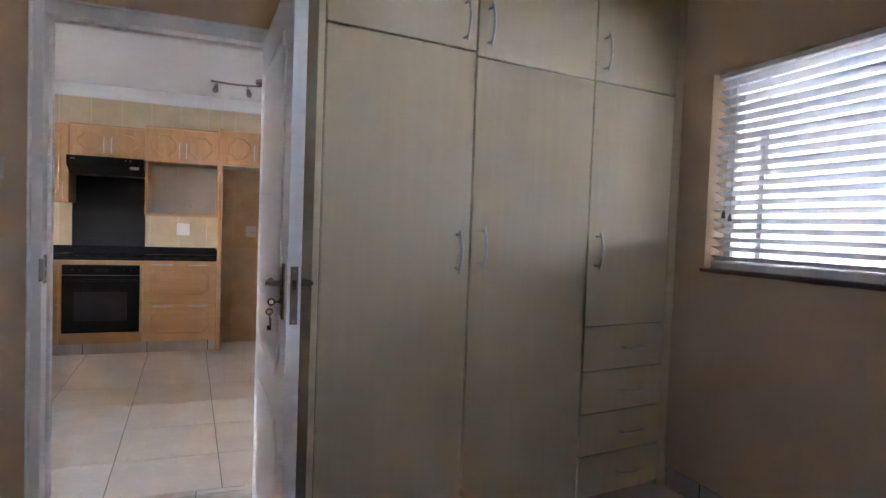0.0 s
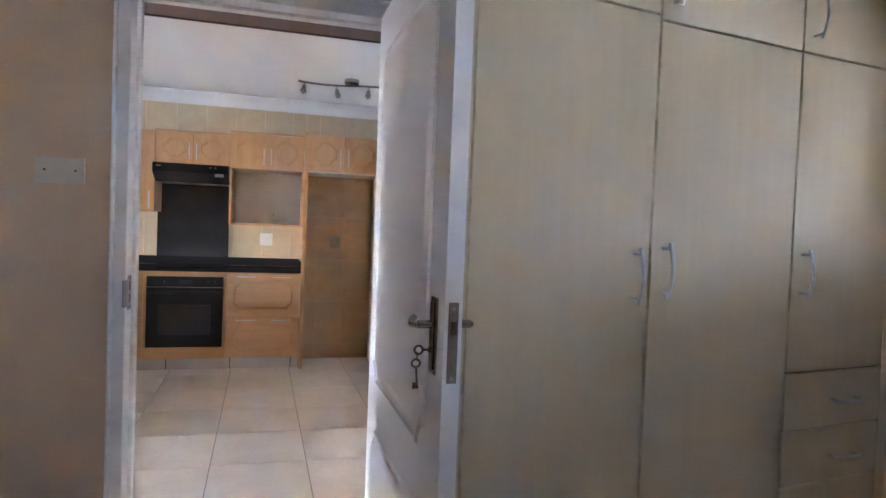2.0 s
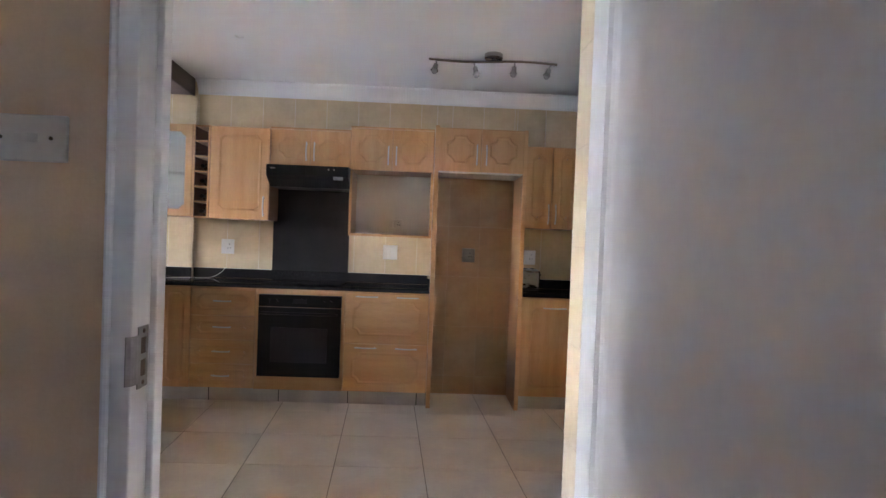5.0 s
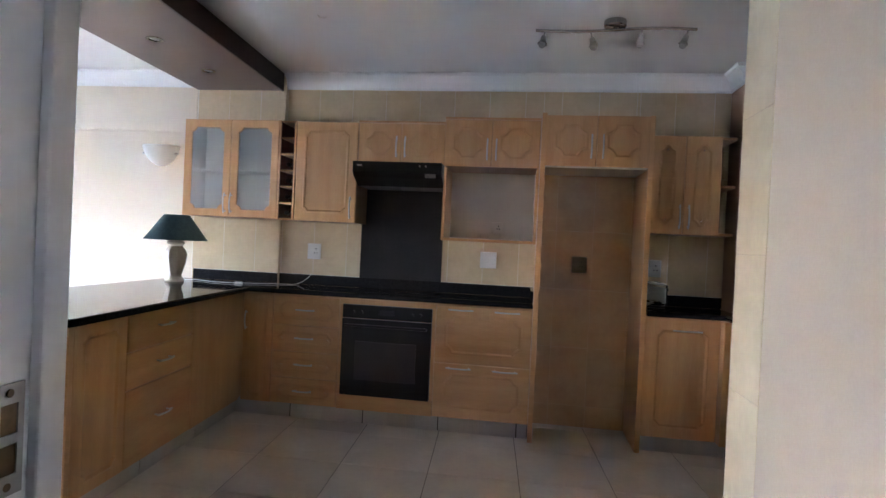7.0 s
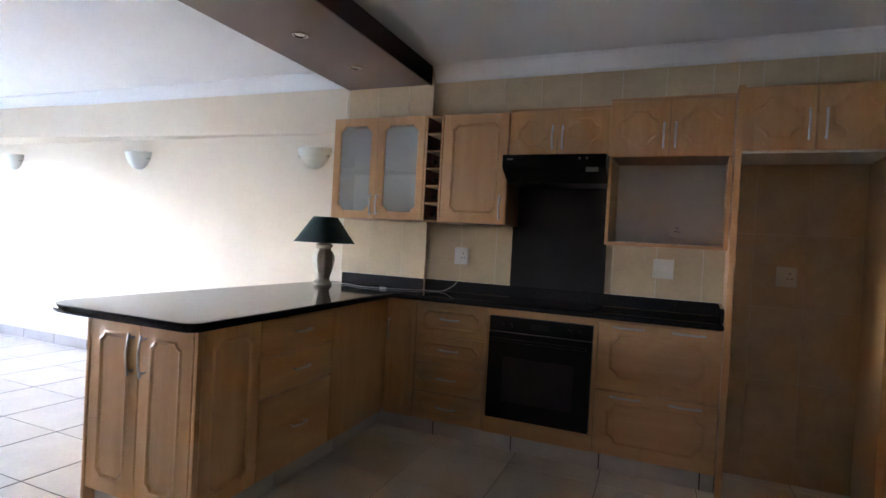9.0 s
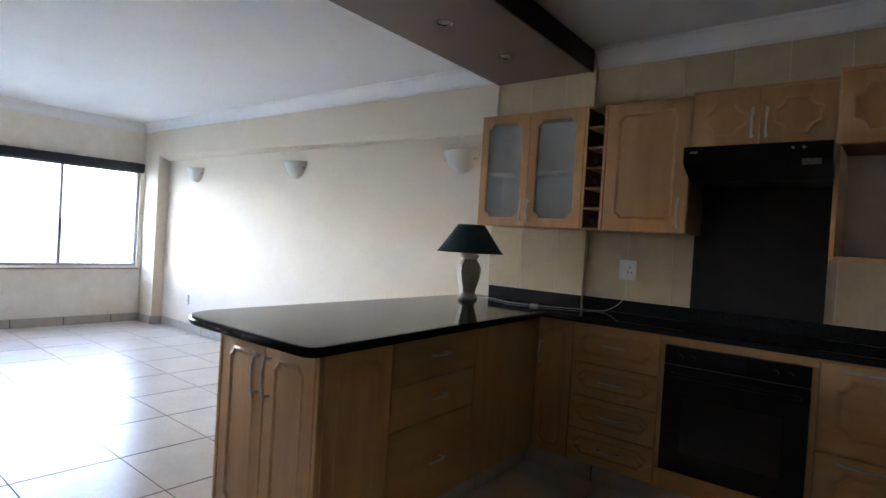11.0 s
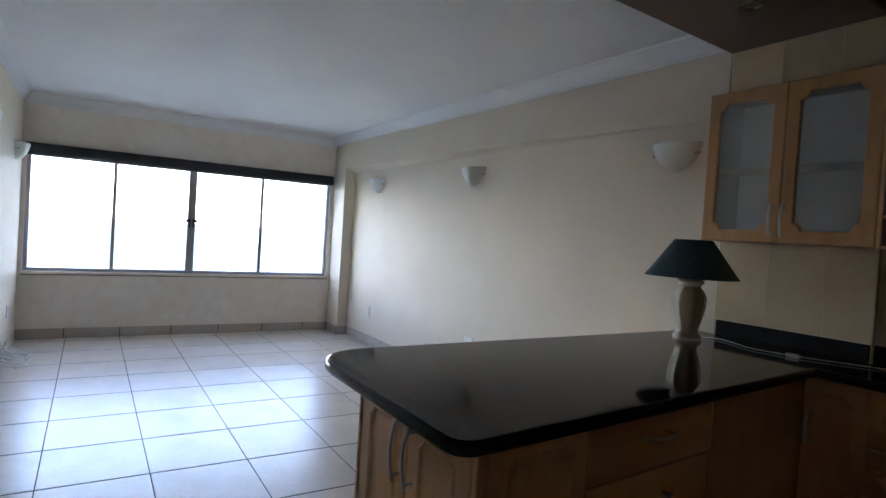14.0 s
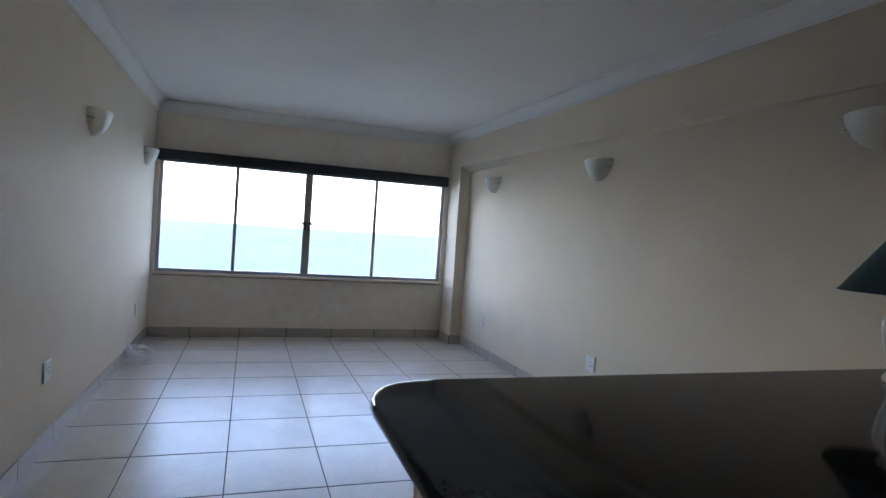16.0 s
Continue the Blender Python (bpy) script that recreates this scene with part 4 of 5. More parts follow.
for i in range(4):
    z = i * (rh - 0.014) / 6 + 0.014 + 0.037
    b = thing("wine_bottle", (-1.363 + rw / 2, YU + 0.03, 1.345 + z), "dark wine bottle lying in the rack", "bottle", "bottles in the rack")
    bm = bmesh.new()
    add_lathe(bm, [(0.0135, 0.0), (0.0145, 0.012), (0.0135, 0.02), (0.0135, 0.075), (0.036, 0.12), (0.036, 0.2)], 18)
    bmesh.ops.rotate(bm, cent=(0, 0, 0), matrix=Matrix.Rotation(radians(-90), 3, "X"), verts=bm.verts)
    part("glass_body", bm, WINE, b, "", True)
    bm = bmesh.new()
    add_lathe(bm, [(0.0148, -0.002), (0.0152, 0.0), (0.0152, 0.03), (0.0140, 0.031)], 18)
    bmesh.ops.rotate(bm, cent=(0, 0, 0), matrix=Matrix.Rotation(radians(-90), 3, "X"), verts=bm.verts)
    part("capsule", bm, MAROON, b, "maroon foil capsule", True)
# single-door unit
ob, w, h = wall_unit(-1.235, -0.795, 1.345, 2.03, "beech wall cabinet with one moulded door")
front(ob, "door", 0.002, 0.0, w - 0.004, h, BEECH, (w - 0.035, 0.10, True), margin=0.055, cut=0.028, hl=0.15)
# above the hood
def pair_unit(x0, x1, z0, z1, y, label):
    ob, w, h = wall_unit(x0, x1, z0, z1, label, y)
    hw = w / 2
    front(ob, "door", 0.002, 0.002, hw - 0.003, h - 0.004, BEECH, (hw - 0.030, 0.11, True), margin=0.045, cut=0.055, hl=0.14)
    front(ob, "door", hw + 0.001, 0.002, hw - 0.003, h - 0.004, BEECH, (0.030, 0.11, True), margin=0.045, cut=0.055, hl=0.14)
    part("top_rail", box(0.0, w, -0.002, 0.02, h + 0.001, h + 0.014, 0.002), BEECHX, ob)
    return ob
pair_unit(-0.793, -0.195, 1.755, 2.03, YU, "short beech wall cabinet above the cooker hood")
pair_unit(-0.193, 0.430, 1.745, 2.055, 6.30, "short beech wall cabinet above the microwave niche")
mw = thing("microwave_niche", (-0.193, 6.31, 1.255), "empty open microwave niche with pale beech edges", "shelf unit")
part("side_panel", box(0, 0.018, 0, K - 6.315, 0, 0.488, 0.002), BEECH, mw)
part("side_panel", box(0.605, 0.623, 0, K - 6.315, 0, 0.488, 0.002), BEECH, mw)
part("shelf", box(0.019, 0.604, 0, K - 6.315, 0, 0.018, 0.002), BEECHX, mw)
part("back_panel", box(0.019, 0.604, K - 6.325, K - 6.317, 0.019, 0.486), GREYBOARD, mw, "grey-beige back board")
sk = wall_plate("wall_socket", (0.16, K - 0.0165, 1.36), 0.075, 0.075, 0, "small grey socket inside the microwave niche", GREYBOARD, "socket")

# cooker hood: a wedge
hood = thing("cooker_hood", (-0.785, 6.20, 1.60), "black sloping cooker hood under the wall cabinet", "hood")
bm = bmesh.new()
prof = [(0.0, 0.150), (0.0, 0.075), (0.04, 0.050), (0.13, 0.0), (0.50, 0.0), (0.50, 0.150)]
ends = [[bm.verts.new((x, y, z)) for y, z in prof] for x in (0.0, 0.595)]
bm.faces.new(ends[0]), bm.faces.new(list(reversed(ends[1])))
for i in range(6):
    bm.faces.new((ends[0][i], ends[0][(i + 1) % 6], ends[1][(i + 1) % 6], ends[1][i]))
bmesh.ops.bevel(bm, geom=bm.edges[:], offset=0.003, segments=2, affect="EDGES")
part("body", bm, BLACKENAMEL, hood)
part("badge", box(0.03, 0.065, -0.0012, 0.0, 0.118, 0.128), STEEL, hood, "small grey badge")
lab = part("rating_label", box(0, 0.07, -0.0015, 0.0, 0, 0.030), GREYLABEL, hood, "small grey printed label")
lab.matrix_basis = pose(0.485, 0.012, 0.052, 20, 0, 0)
for x in (0.45, 0.49):
    bm = bmesh.new()
    add_tube(bm, [(x, 0.001, 0.125), (x, -0.006, 0.125)], 0.006, 10)
    part("button", bm, STEEL, hood)
# right wall cabinet and open end shelf
ob, w, h = wall_unit(1.12, 1.555, 1.36, 1.98, "beech wall cabinet with two doors beside fridge housing")
for i in (0, 1):
    front(ob, "door", i * w / 2 + 0.001, 0.0, w / 2 - 0.003, h, BEECH, ((w / 2 - 0.028) if i == 0 else 0.026, 0.11, True), margin=0.05, cut=0.035, hl=0.15)
sh = thing("end_shelf", (1.5565, YU + 0.02, 1.36), "small open beech end shelf on the wall", "shelf")
part("back_panel", box(0, 0.088, K - YU - 0.035, K - YU - 0.024, 0, 0.62), NICHE, sh)
for z in (0.0, 0.30, 0.602):
    part("shelf", box(0, 0.088, 0.0, K - YU - 0.036, z, z + 0.018, 0.004), BEECHX, sh)

# sockets on the tiles
wall_plate("wall_socket", (-1.18, K - 0.010, 1.13), 0.10, 0.115, 0, "white double wall socket on beige tiles", PLASTIC, "socket")
wall_plate("wall_socket", (0.11, K - 0.010, 1.13), 0.115, 0.115, 0, "white cooker isolator switch on beige tiles", PLASTIC, "isolator", "switch")
wall_plate("wall_socket", (0.74, K - 0.010, 1.13), 0.10, 0.11, 0, "beige wall socket inside the fridge housing", OLDPLASTIC, "socket")
wall_plate("wall_socket", (1.235, K - 0.010, 1.13), 0.10, 0.115, 0, "white wall socket above the toaster", PLASTIC, "socket")
# living room sockets
wall_plate("wall_socket", (-6.34, L, 0.37), 0.07, 0.11, 0, "white single wall socket low on cream wall", PLASTIC, "socket")
wall_plate("wall_socket", (-4.32, L, 0.40), 0.11, 0.11, 0, "white double wall socket low on cream wall", PLASTIC, "socket")
wall_plate("wall_socket", (-4.22, S, 0.42), 0.11, 0.11, 180, "white double wall socket low on cream wall", PLASTIC, "socket")
wall_plate("wall_socket", (-6.65, S, 0.38), 0.07, 0.11, 180, "white single wall socket low on cream wall", PLASTIC, "socket")

# ---- lights on walls and ceiling ----
def wall_lamp(at, rz):
    """A half bowl of opal glass on a wall; it stands out along local -y."""
    ob = thing("wall_lamp", at, "opal glass half-bowl wall light with chrome clips, off", "wall lamp", "wall lamps", rz)
    bm = bmesh.new()
    prof = [(0.150, 0.075), (0.147, 0.060), (0.135, 0.025), (0.112, -0.015), (0.08, -0.048), (0.045, -0.068), (0.012, -0.076)]
    inner = [(r - 0.005, z + 0.004) for r, z in reversed(prof)]
    add_lathe(bm, prof, 26, (0, 0, 0), -math.pi)
    add_lathe(bm, inner, 26, (0, 0, 0), -math.pi)
    add_lathe(bm, [(0.150, 0.075), (0.145, 0.079)], 26, (0, 0, 0), -math.pi)
    for v in bm.verts:
        v.co.y = v.co.y * 0.72
    part("bowl", bm, OPAL, ob, "", True)
    part("back_plate", box(-0.06, 0.06, -0.02, 0.0, -0.03, 0.05, 0.004), PLASTIC, ob)
    for x in (-0.135, 0.135):
        bm = bmesh.new()
        add_tube(bm, [(x, 0.0, 0.02), (x, -0.03, 0.02), (x * 0.97, -0.038, 0.012)], 0.006, 8)
        part("clip", bm, CHROME, ob, "small chrome clip", True)
    return ob
for x, y in ((-2.43, L - 0.001), (-4.38, L - 0.001), (-6.26, L - 0.001)):
    wall_lamp((x, y, 1.80), 0)
for x in (-4.86, -6.78):
    wall_lamp((x, S + 0.001, 1.80), 180)
for x, y in ((-1.76, 5.53), (-1.78, 6.11), (-1.77, 4.9), (-1.0, 3.93), (0.2, 3.93)):
    ob = thing("downlight", (x, y, 2.3115), "small chrome-rimmed recessed downlight in brown soffit", "downlight", "soffit downlights")
    bm = bmesh.new()
    add_lathe(bm, [(0.046, 0.0), (0.045, -0.005), (0.036, -0.006), (0.030, -0.001)], 28)
    part("rim", bm, POLISHED, ob, "", True)
    bm = bmesh.new()
    add_lathe(bm, [(0.029, -0.0008), (0.020, -0.003), (0.002, -0.004)], 20)
    part("lens", bm, STEEL, ob, "grey lamp reflector", True)

rail = thing("spotlight_bar", (0.775, 5.66, H), "wavy brushed-chrome ceiling bar with four spotlights", "ceiling light")
bm = bmesh.new()
add_lathe(bm, [(0.056, 0.0), (0.058, -0.006), (0.058, -0.028), (0.052, -0.034), (0.002, -0.035)], 28)
part("canopy", bm, POLISHED, rail, "", True)
wave = [(x, 0.02 * math.sin(x / 0.41 * math.pi), -0.046) for x in (-0.41 + 0.82 * i / 24 for i in range(25))]
bm = bmesh.new()
add_tube(bm, [(x, y, z - 0.015 * math.sin(-x / 0.41 * math.pi)) for x, y, z in wave], 0.008, 10)
add_tube(bm, [(0, 0, -0.03), (0, 0, -0.046)], 0.010, 10)
part("bar", bm, POLISHED, rail, "wavy chrome bar", True)
for x, tx, ty in ((-0.36, -12, 10), (-0.125, 8, -14), (0.14, 10, 4), (0.37, 14, 16)):
    z0 = -0.046 - 0.015 * math.sin(-x / 0.41 * math.pi)
    y0 = 0.02 * math.sin(x / 0.41 * math.pi)
    bm = bmesh.new()
    add_tube(bm, [(0, 0, 0), (0, 0, -0.035)], 0.005, 8)
    add_lathe(bm, [(0.009, -0.030), (0.015, -0.036), (0.016, -0.060), (0.026, -0.078), (0.024, -0.079), (0.014, -0.060)], 20)
    spot = part("spotlight", bm, TOASTER, rail, "chrome spotlight head", True)
    spot.matrix_basis = pose(x, y0, z0, tx, ty, 0)
    bm = bmesh.new()
    add_lathe(bm, [(0.002, -0.100), (0.013, -0.096), (0.019, -0.086), (0.017, -0.076), (0.010, -0.064)], 18)
    part("bulb", bm, BULB, spot, "clear glass bulb", True)
hook = thing("ceiling_hook", (-0.81, 5.54, H), "small wire hook in the ceiling", "hook")
bm = bmesh.new()
add_tube(bm, [(0, 0, 0), (0.01, 0, -0.012), (0.035, 0.004, -0.016), (0.05, 0.006, -0.008)], 0.003, 6)
part("wire", bm, PLASTIC, hook)

# ---- things on the tops ----
lamp = thing("table_lamp", (-2.06, 6.26, TOPZ + 0.0005), "cream ceramic table lamp with dark green shade", "table lamp")
bm = bmesh.new()
add_lathe(bm, [(0.062, 0.0), (0.064, 0.012), (0.058, 0.022), (0.050, 0.030), (0.046, 0.045), (0.052, 0.075), (0.064, 0.12), (0.072, 0.165), (0.072, 0.195), (0.062, 0.222),
               (0.048, 0.238), (0.044, 0.25), (0.058, 0.262), (0.060, 0.272), (0.040, 0.285), (0.018, 0.292), (0.016, 0.31), (0.002, 0.312)], 36)
for v in bm.verts:
    a = math.atan2(v.co.y, v.co.x)
    if 0.05 < v.co.z < 0.24:
        k = 1 + 0.065 * math.cos(8 * a)
        v.co.x *= k
        v.co.y *= k
part("base", bm, CERAMIC, lamp, "fluted cream ceramic urn base", True)
bm = bmesh.new()
prof = [(0.208, 0.290), (0.195, 0.306), (0.155, 0.362), (0.112, 0.425), (0.083, 0.465)]
add_lathe(bm, [(r - 0.003, z) for r, z in prof] + [(r, z) for r, z in reversed(prof)] + [(prof[0][0] - 0.003, prof[0][1])], 40)
part("shade", bm, SHADEGREEN, lamp, "dark green fabric coolie shade", True)
bm = bmesh.new()
add_tube(bm, [(0, 0, 0.31), (0, 0, 0.40)], 0.011, 12)
add_tube(bm, [(-0.087, 0, 0.455), (0.087, 0, 0.455)], 0.0018, 6)
add_tube(bm, [(0, -0.087, 0.455), (0, 0.087, 0.455)], 0.0018, 6)
part("shade_carrier", bm, STEEL, lamp)

toaster = thing("toaster", (1.212, 6.505, TOPZ + 0.0005), "small brushed steel toaster on the worktop", "toaster")
part("body", box(-0.072, 0.072, -0.09, 0.09, 0.012, 0.165, 0.022), TOASTER, toaster, "brushed steel shell", True)
part("base", box(-0.068, 0.068, -0.086, 0.086, 0.0, 0.016, 0.004), BLACKENAMEL, toaster)
part("slot", box(-0.045, -0.015, -0.065, 0.065, 0.160, 0.1665), DARK, toaster, "dark bread slot")
part("slot", box(0.015, 0.045, -0.065, 0.065, 0.160, 0.1665), DARK, toaster, "dark bread slot")
part("end_cap", box(0.068, 0.080, -0.075, 0.075, 0.012, 0.15, 0.005), BLACKENAMEL, toaster, "black end cap")
part("lever", box(0.078, 0.098, -0.02, 0.02, 0.11, 0.125, 0.003), BLACKENAMEL, toaster)

cable = thing("white_cable", (-1.5, 6.35, TOPZ), "white extension cable lying on the granite top", "cable")
bm = bmesh.new()
pts = [(0.315, 0.240, 0.085), (0.285, 0.232, 0.045), (0.22, 0.19, 0.006), (0.10, 0.11, 0.006), (-0.02, 0.05, 0.006), (-0.14, 0.0, 0.006), (-0.30, -0.02, 0.006), (-0.40, 0.03, 0.006), (-0.50, 0.06, 0.006), (-0.56, 0.0, 0.006)]
def smooth_line(pts, k=6):
    out = []
    P = [Vector(p) for p in pts]
    for i in range(len(P) - 1):
        a, b, c, d = P[max(i - 1, 0)], P[i], P[i + 1], P[min(i + 2, len(P) - 1)]
        for j in range(k):
            t = j / k
            out.append(0.5 * (2 * b + (c - a) * t + (2 * a - 5 * b + 4 * c - d) * t * t + (3 * b - a - 3 * c + d) * t ** 3))
    return out + [P[-1]]
add_tube(bm, smooth_line(pts), 0.0019, 8)
part("lead", bm, PLASTIC, cable, "", True)
part("inline_plug", box(-0.155, -0.100, -0.008, 0.010, 0.0, 0.015, 0.004), PLASTIC, cable)
coil = thing("cable_coil", (-6.20, S + 0.125, 0.0), "coiled white aerial cable on the floor", "cable")
bm = bmesh.new()
pts = []
rng = random.Random(4)
for i in range(73):
    a = 2 * math.pi * i / 12
    r = 0.115 + 0.014 * math.sin(i * 0.7) + rng.uniform(-0.004, 0.004)
    pts.append((r * 1.3 * math.cos(a), r * 0.8 * math.sin(a), 0.006 + 0.075 * i / 72 + 0.03 * (1 - math.sin(a)) * i / 72))
pts += [(0.05, -0.06, 0.13), (0.0, -0.10, 0.17), (0.02, -0.115, 0.20)]
add_tube(bm, smooth_line(pts, 3), 0.0045, 6)
part("lead", bm, PLASTIC, coil, "", True)

# ---- living room window ----
win2 = tagged(new("window_2"), "wide grey aluminium sliding window facing the sea", "window", kind="structure")
bm = bmesh.new()
wx0, wx1 = W - 0.09, W - 0.03
for y0, y1, z0, z1 in ((WINY0, WINY1, WINZ0, WINZ0 + 0.035), (WINY0, WINY1, WINZ1 - 0.035, WINZ1), (WINY0, WINY0 + 0.035, WINZ0 + 0.035, WINZ1 - 0.035), (WINY1 - 0.035, WINY1, WINZ0 + 0.035, WINZ1 - 0.035)):
    add_box(bm, wx0, wx1, y0, y1, z0, z1, 0.003)
part("window_frame", bm, ALU, win2)
for y, hw in ((4.06, 0.018), (4.82, 0.042), (5.59, 0.018)):
    m = part("mullion", box(W - 0.075, W - 0.035, y - hw, y + hw, WINZ0 + 0.036, WINZ1 - 0.036, 0.003), ALU, win2)
    if hw > 0.02:
        for s in (-1, 1):
            bm = bmesh.new()
            add_box(bm, W - 0.036, W - 0.012, y + s * 0.020 - 0.008, y + s * 0.020 + 0.008, 1.20, 1.30, 0.004)
            add_box(bm, W - 0.026, W - 0.012, y + s * 0.040 - 0.022, y + s * 0.040 + 0.022, 1.262, 1.288, 0.004)
            part("window_latch", bm, NAVY, m, "dark window latch")
for y0, y1 in ((3.335, 4.042), (4.078, 4.778), (4.862, 5.572), (5.608, 6.385)):
    p = part("pane", box(W - 0.058, W - 0.053, y0, y1, WINZ0 + 0.035, WINZ1 - 0.035), CLEAR, win2)
    p.visible_shadow = False
part("window_sill", box(W - 0.028, W + 0.03, WINY0 - 0.01, WINY1 + 0.02, WINZ0 - 0.028, WINZ0 - 0.002, 0.006), CREAM, win2, "narrow painted sill ledge")
part("sill_joint", box(W - 0.02, W + 0.022, WINY0 - 0.008, WINY1 + 0.018, WINZ0 - 0.036, WINZ0 - 0.0285), SILLBROWN, win2, "thin brown joint under the sill")
bl = thing("roller_blind", (W + 0.002, (WINY0 + WINY1) / 2, 1.84), "dark navy rolled-up blind above the window", "blind")
part("cassette", box(0.0, 0.075, -1.575, 1.575, 0.0, 0.105, 0.012), NAVY, bl, "", True)
bm = bmesh.new()
add_tube(bm, [(0.045, -1.572, 0.0), (0.045, 1.572, 0.0)], 0.012, 12)
part("bottom_bar", bm, NAVY, bl)

# ---- the peninsula and the soffit stand a little out of square ----
def out_of_square(ob, slope, pivot, upto=99.0, from_y=-99.0):
    bpy.context.view_layer.update()
    for o in (ob, *ob.children_recursive):
        if o.type == "MESH":
            mw = o.matrix_world.copy()
            inv = mw.inverted()
            for v in o.data.vertices:
                p = mw @ v.co
                if from_y < p.y < upto:
                    p.x -= slope * (p.y - pivot)
                    v.co = inv @ p
for name in ("peninsula_end_cabinet", "peninsula_back_panel", "blank_corner_cabinet", "plinth_side", "plinth_end"):
    out_of_square(scene.objects[name], 0.07, 5.1)
out_of_square(pen_drawers, 0.07, 5.1)
out_of_square(top1, 0.07, 5.1, 6.0)
for v in top1.children[0].data.vertices:
    if 6.15 < v.co.y < 6.24 and v.co.x < -1.3:
        v.co.x -= 0.07 * (v.co.y - 5.1)
out_of_square(soffit, 0.06, 6.57, 99.0, 4.26)

# ---- skirting tiles ----
def skirting(name, p0, p1, out, mat=SKIRT, high=0.10, step=0.497, lead=0.0):
    p0, p1, o = Vector((*p0, 0)), Vector((*p1, 0)), Vector((*out, 0))
    d = (p1 - p0).normalized()
    ob = tagged(new(name), "grey-beige tile skirting along the wall", "skirting", kind="structure")
    ob.location = p0
    length = (p1 - p0).length
    t = -lead
    while t < length - 0.01:
        a, b = max(t, 0) + 0.004, min(t + step, length) - 0.004
        q = [d * a, d * b, d * a + o * 0.011, d * b + o * 0.011]
        xs, ys = sorted(v.x for v in q), sorted(v.y for v in q)
        part("tile", box(xs[0], xs[-1], ys[0], ys[-1], 0.0, high, 0.0015), mat, ob)
        t += step
    q = [Vector(), d * length, o * 0.0095, d * length + o * 0.0095]
    xs, ys = sorted(v.x for v in q), sorted(v.y for v in q)
    part("joint_backing", box(xs[0], xs[-1], ys[0], ys[-1], 0.0, high - 0.003), FLOORGROUT, ob, "dark grout behind the tiles")
    return ob
skirting("skirting_south", (W, S), (-1.3, S), (0, 1))
skirting("skirting_passage", (-1.289, D), (DX0 - 0.075, D), (0, 1))
skirting("skirting_west", (W, S + 0.012), (W, 6.458), (1, 0), lead=0.1)
skirting("skirting_column", (W + 0.012, 6.47), (-6.97, 6.47), (0, -1))
skirting("skirting_column_end", (-6.97, 6.459), (-6.97, L - 0.012), (1, 0))
skirting("skirting_north", (-6.97, L), (-2.09, L), (0, -1))
skirting("skirting_bedroom_east", (BX, -1.5), (BX, 2.69), (-1, 0))
skirting("skirting_bedroom_north", (-2.2, B - 0.0045), (DX0 - 0.065, B - 0.0045), (0, -1))
skirting("skirting_nib", (1.0, D), (1.0, 4.42), (-1, 0))

# ---- wall tiles ----
shared = {}
def tile_piece(name, mat, parent, size, at, axis, skew=0.0):
    """One tile; axis: the way its face looks. Alike sizes share a mesh."""
    key = (name, mat.name, round(size[0], 3), round(size[1], 3), axis, skew)
    if key not in shared:
        w, h = size
        bm = bmesh.new()
        if axis == "-y":
            add_box(bm, 0, w, -0.0014, 0, 0, h)
        elif axis == "-x":
            add_box(bm, -0.0014, 0, 0, w, 0, h)
        else:
            add_box(bm, 0, w, 0, h, -0.008, 0)
        top = [f for f in bm.faces if f.normal.dot(Vector({"-y": (0, -1, 0), "-x": (-1, 0, 0), "z": (0, 0, 1)}[axis])) > 0.9]
        bmesh.ops.bevel(bm, geom=list({e for f in top for e in f.edges}), offset=0.0006, segments=1, affect="EDGES")
        for v in bm.verts:
            v.co.x -= skew * v.co.y
        me = bpy.data.meshes.new(name)
        bm.to_mesh(me)
        bm.free()
        me.materials.append(mat)
        shared[key] = me
    ob = new(name, shared[key])
    ob.parent = parent
    ob.location = at
    return ob
def tile_wall(parent, x0, x1, y, z0, z1, sx=0.252, sz=0.405, ox=0.07, oz=0.145, g=0.0015, mat=WALLTILE):
    i0 = math.floor((x0 - ox) / sx)
    x = ox + i0 * sx
    while x < x1 - 0.004:
        z = oz - sz
        a, b = max(x, x0), min(x + sx, x1)
        if b - a > 0.006:
            while z < z1 - 0.004:
                c, d = max(z, z0), min(z + sz, z1)
                if d - c > 0.006:
                    tile_piece("tile", mat, parent, (b - a - 2 * g, d - c - 2 * g), (a + g, y, c + g), "-y")
                z += sz
        x += sx
objs = {o.name: o for o in scene.collection.objects}
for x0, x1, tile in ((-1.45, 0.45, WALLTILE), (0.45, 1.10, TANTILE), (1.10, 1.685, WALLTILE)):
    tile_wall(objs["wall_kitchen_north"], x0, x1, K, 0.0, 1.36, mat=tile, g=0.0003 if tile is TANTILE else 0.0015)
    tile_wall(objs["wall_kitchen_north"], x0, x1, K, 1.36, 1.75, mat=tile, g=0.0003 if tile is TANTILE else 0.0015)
    tile_wall(objs["wall_kitchen_north"], x0, x1, K, 1.75, H - 0.02, oz=0.32)
tile_wall(objs["tiled_column"], -2.15, -1.45, L + 0.001, 0.0, 1.36, ox=-1.64)
tile_wall(objs["tiled_column"], -2.15, -1.45, L + 0.001, 1.36, H - 0.02, ox=-1.64, oz=0.32)
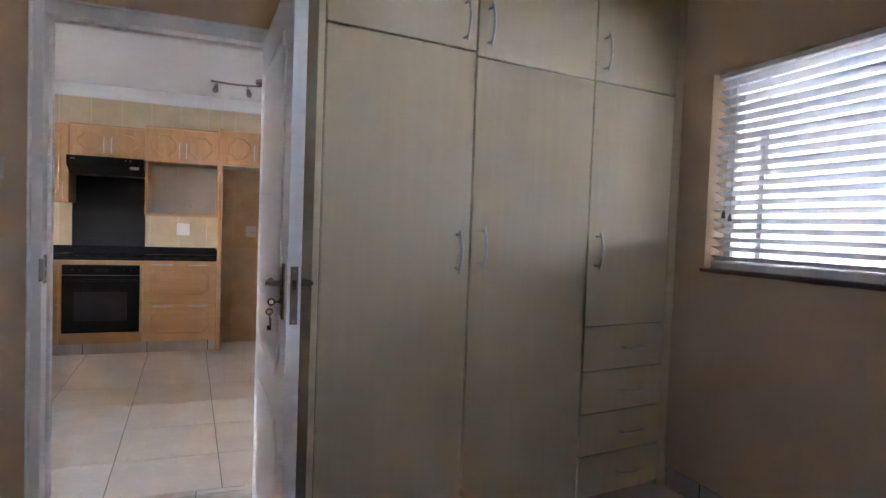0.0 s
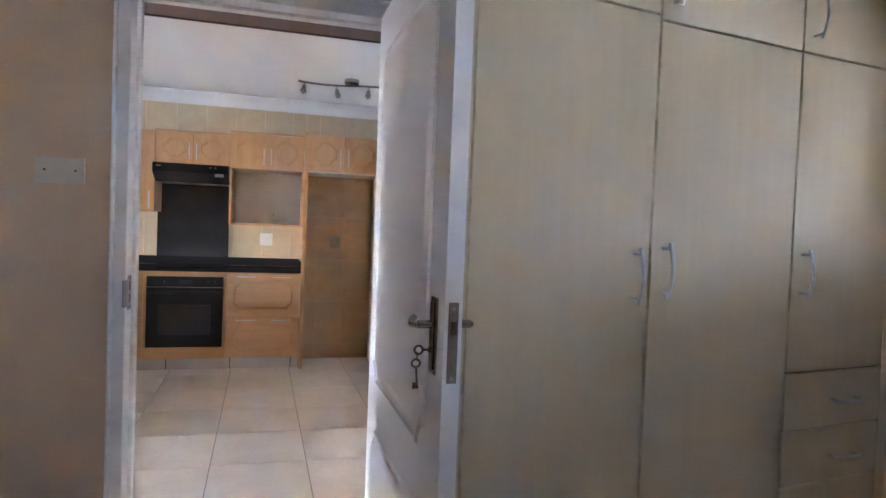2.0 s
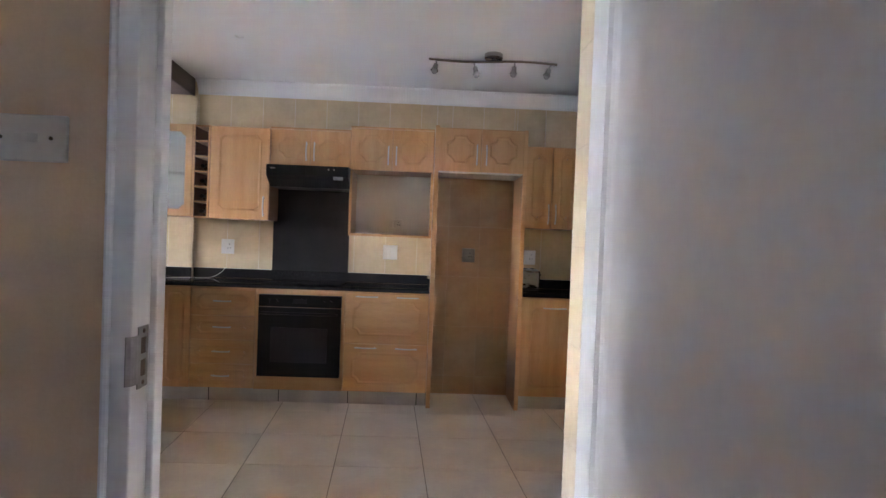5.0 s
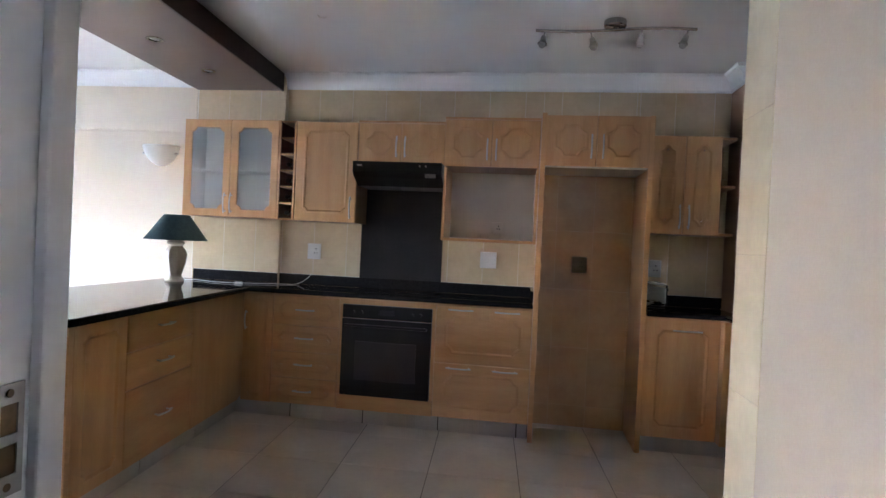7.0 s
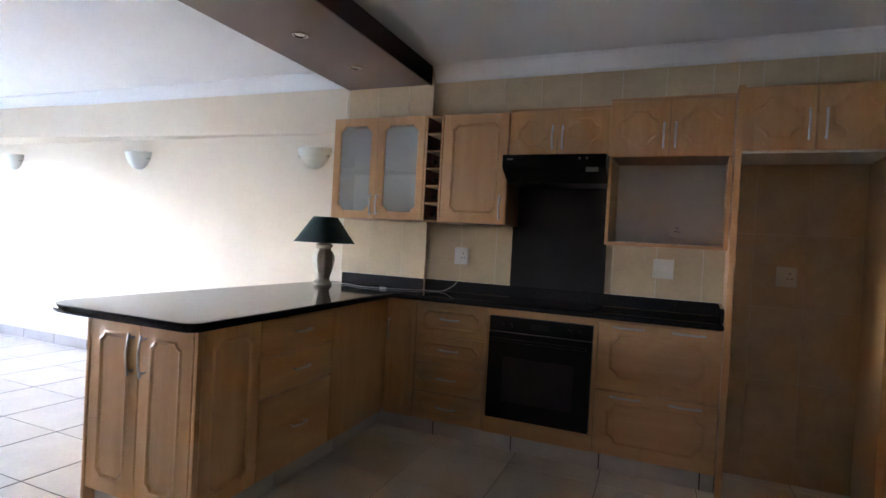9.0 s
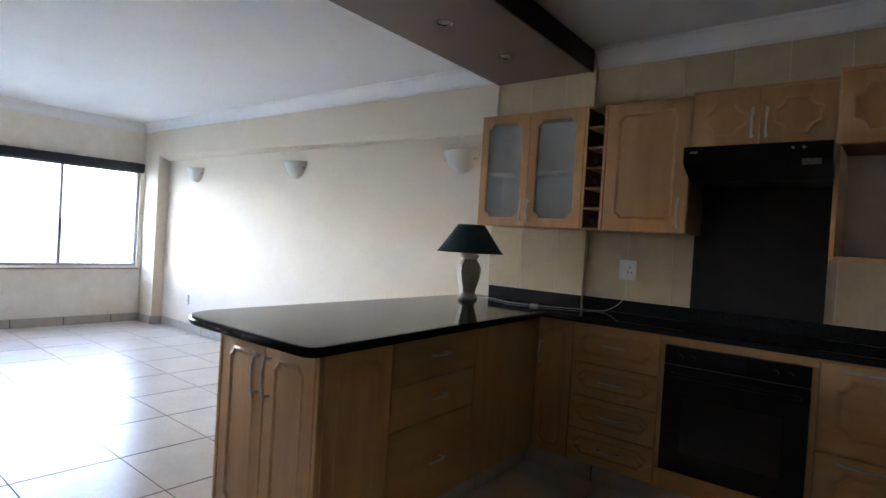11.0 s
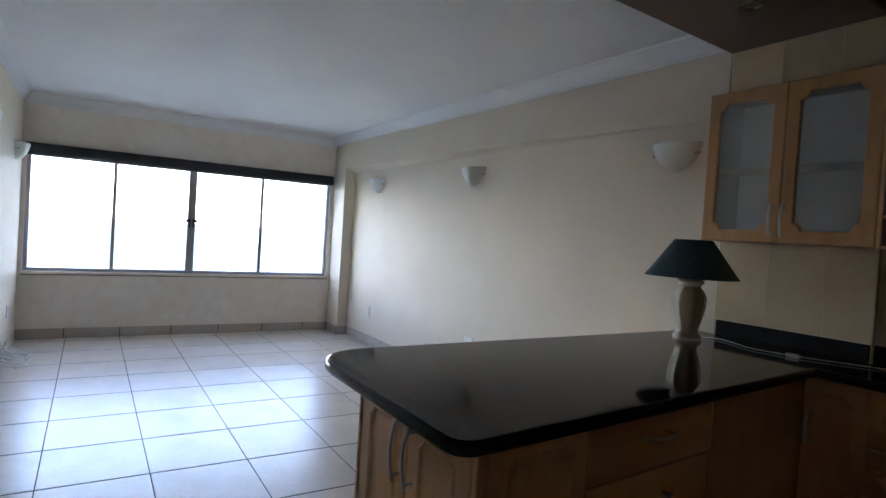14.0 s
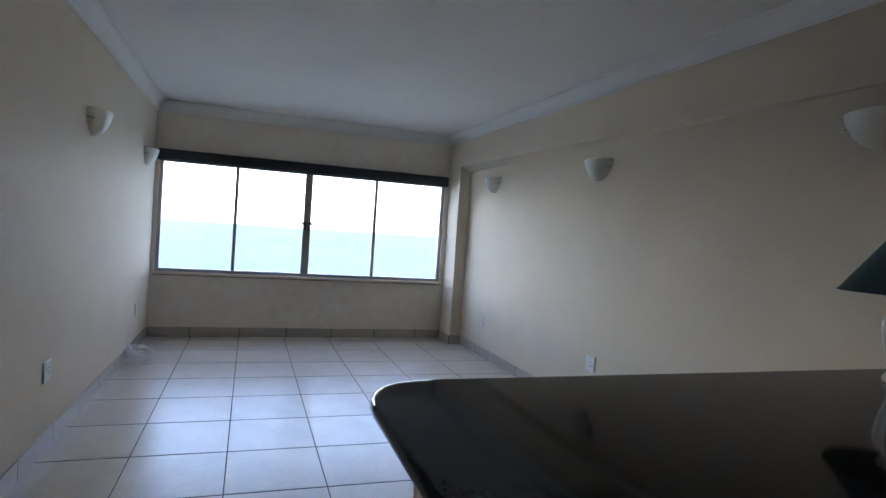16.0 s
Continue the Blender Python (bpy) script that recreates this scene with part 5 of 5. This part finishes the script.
for k in range(7):
    c, d = max(0.0, 0.145 + (k - 1) * 0.405), min(H - 0.02, 0.145 + k * 0.405)
    if d - c > 0.01:
        part("tile", box(-1.4498, -1.4465, L - 0.002, K - 0.004, c + 0.0011, d - 0.0011), WALLTILE, objs["tiled_column"])
for k in range(7):
    c, d = max(0.0, 0.035 + (k - 1) * 0.405 - 0.006), min(H - 0.001, 0.035 + k * 0.405 - 0.006)
    if d - c > 0.01:
        tile_piece("tile", WALLTILE, nib, (0.217, d - c - 0.0024), (1.0, 4.202, c + 0.0012), "-x")

# ---- floor tiles ----
TY, PYS = 4.64, 0.476
def floor_area(x0, x1, y0, y1, TX=-0.555, PXS=0.487, skew=0.0, g=0.0024, gy=0.0024):
    i = math.floor((x0 - TX) / PXS)
    while TX + i * PXS < x1 - 0.01:
        a, b = max(TX + i * PXS, x0), min(TX + (i + 1) * PXS, x1)
        j = math.floor((y0 - TY) / PYS)
        while TY + j * PYS < y1 - 0.01:
            c, d = max(TY + j * PYS, y0), min(TY + (j + 1) * PYS, y1)
            if b - a > 0.02 and d - c > 0.02:
                tile_piece("tile", FLOORTILE, floor, (b - a - 2 * g, d - c - 2 * gy), (a + g - skew * (c - 5.1), c + gy, 0.0), "z", skew)
            j += 1
        i += 1

floor_area(W, -2.02, S, L, -4.59, 0.516, g=0.0056, gy=0.0026)
floor_area(-2.02, E, S, K, skew=0.06)
floor_area(-1.3, E, D, S)
floor_area(DX0, DX1, B, D)
floor_area(-2.2, BX, -1.5, B)
# wedge-cut tiles where the kitchen floor meets the living room floor
y = TY - 3 * PYS
while y < 5.0:
    c, d = max(y, S) + 0.003, min(y + PYS, 5.05) - 0.003
    bm = bmesh.new()
    low, high = [[bm.verts.new((px, py, z)) for px, py in ((-2.018, c), (-2.025 - 0.06 * (c - 5.1), c), (-2.025 - 0.06 * (d - 5.1), d), (-2.018, d))] for z in (-0.008, 0.0)]
    bm.faces.new(low), bm.faces.new(high)
    for i in range(4):
        bm.faces.new((low[i], low[(i + 1) % 4], high[(i + 1) % 4], high[i]))
    part("tile", bm, FLOORTILE, floor)
    y += PYS
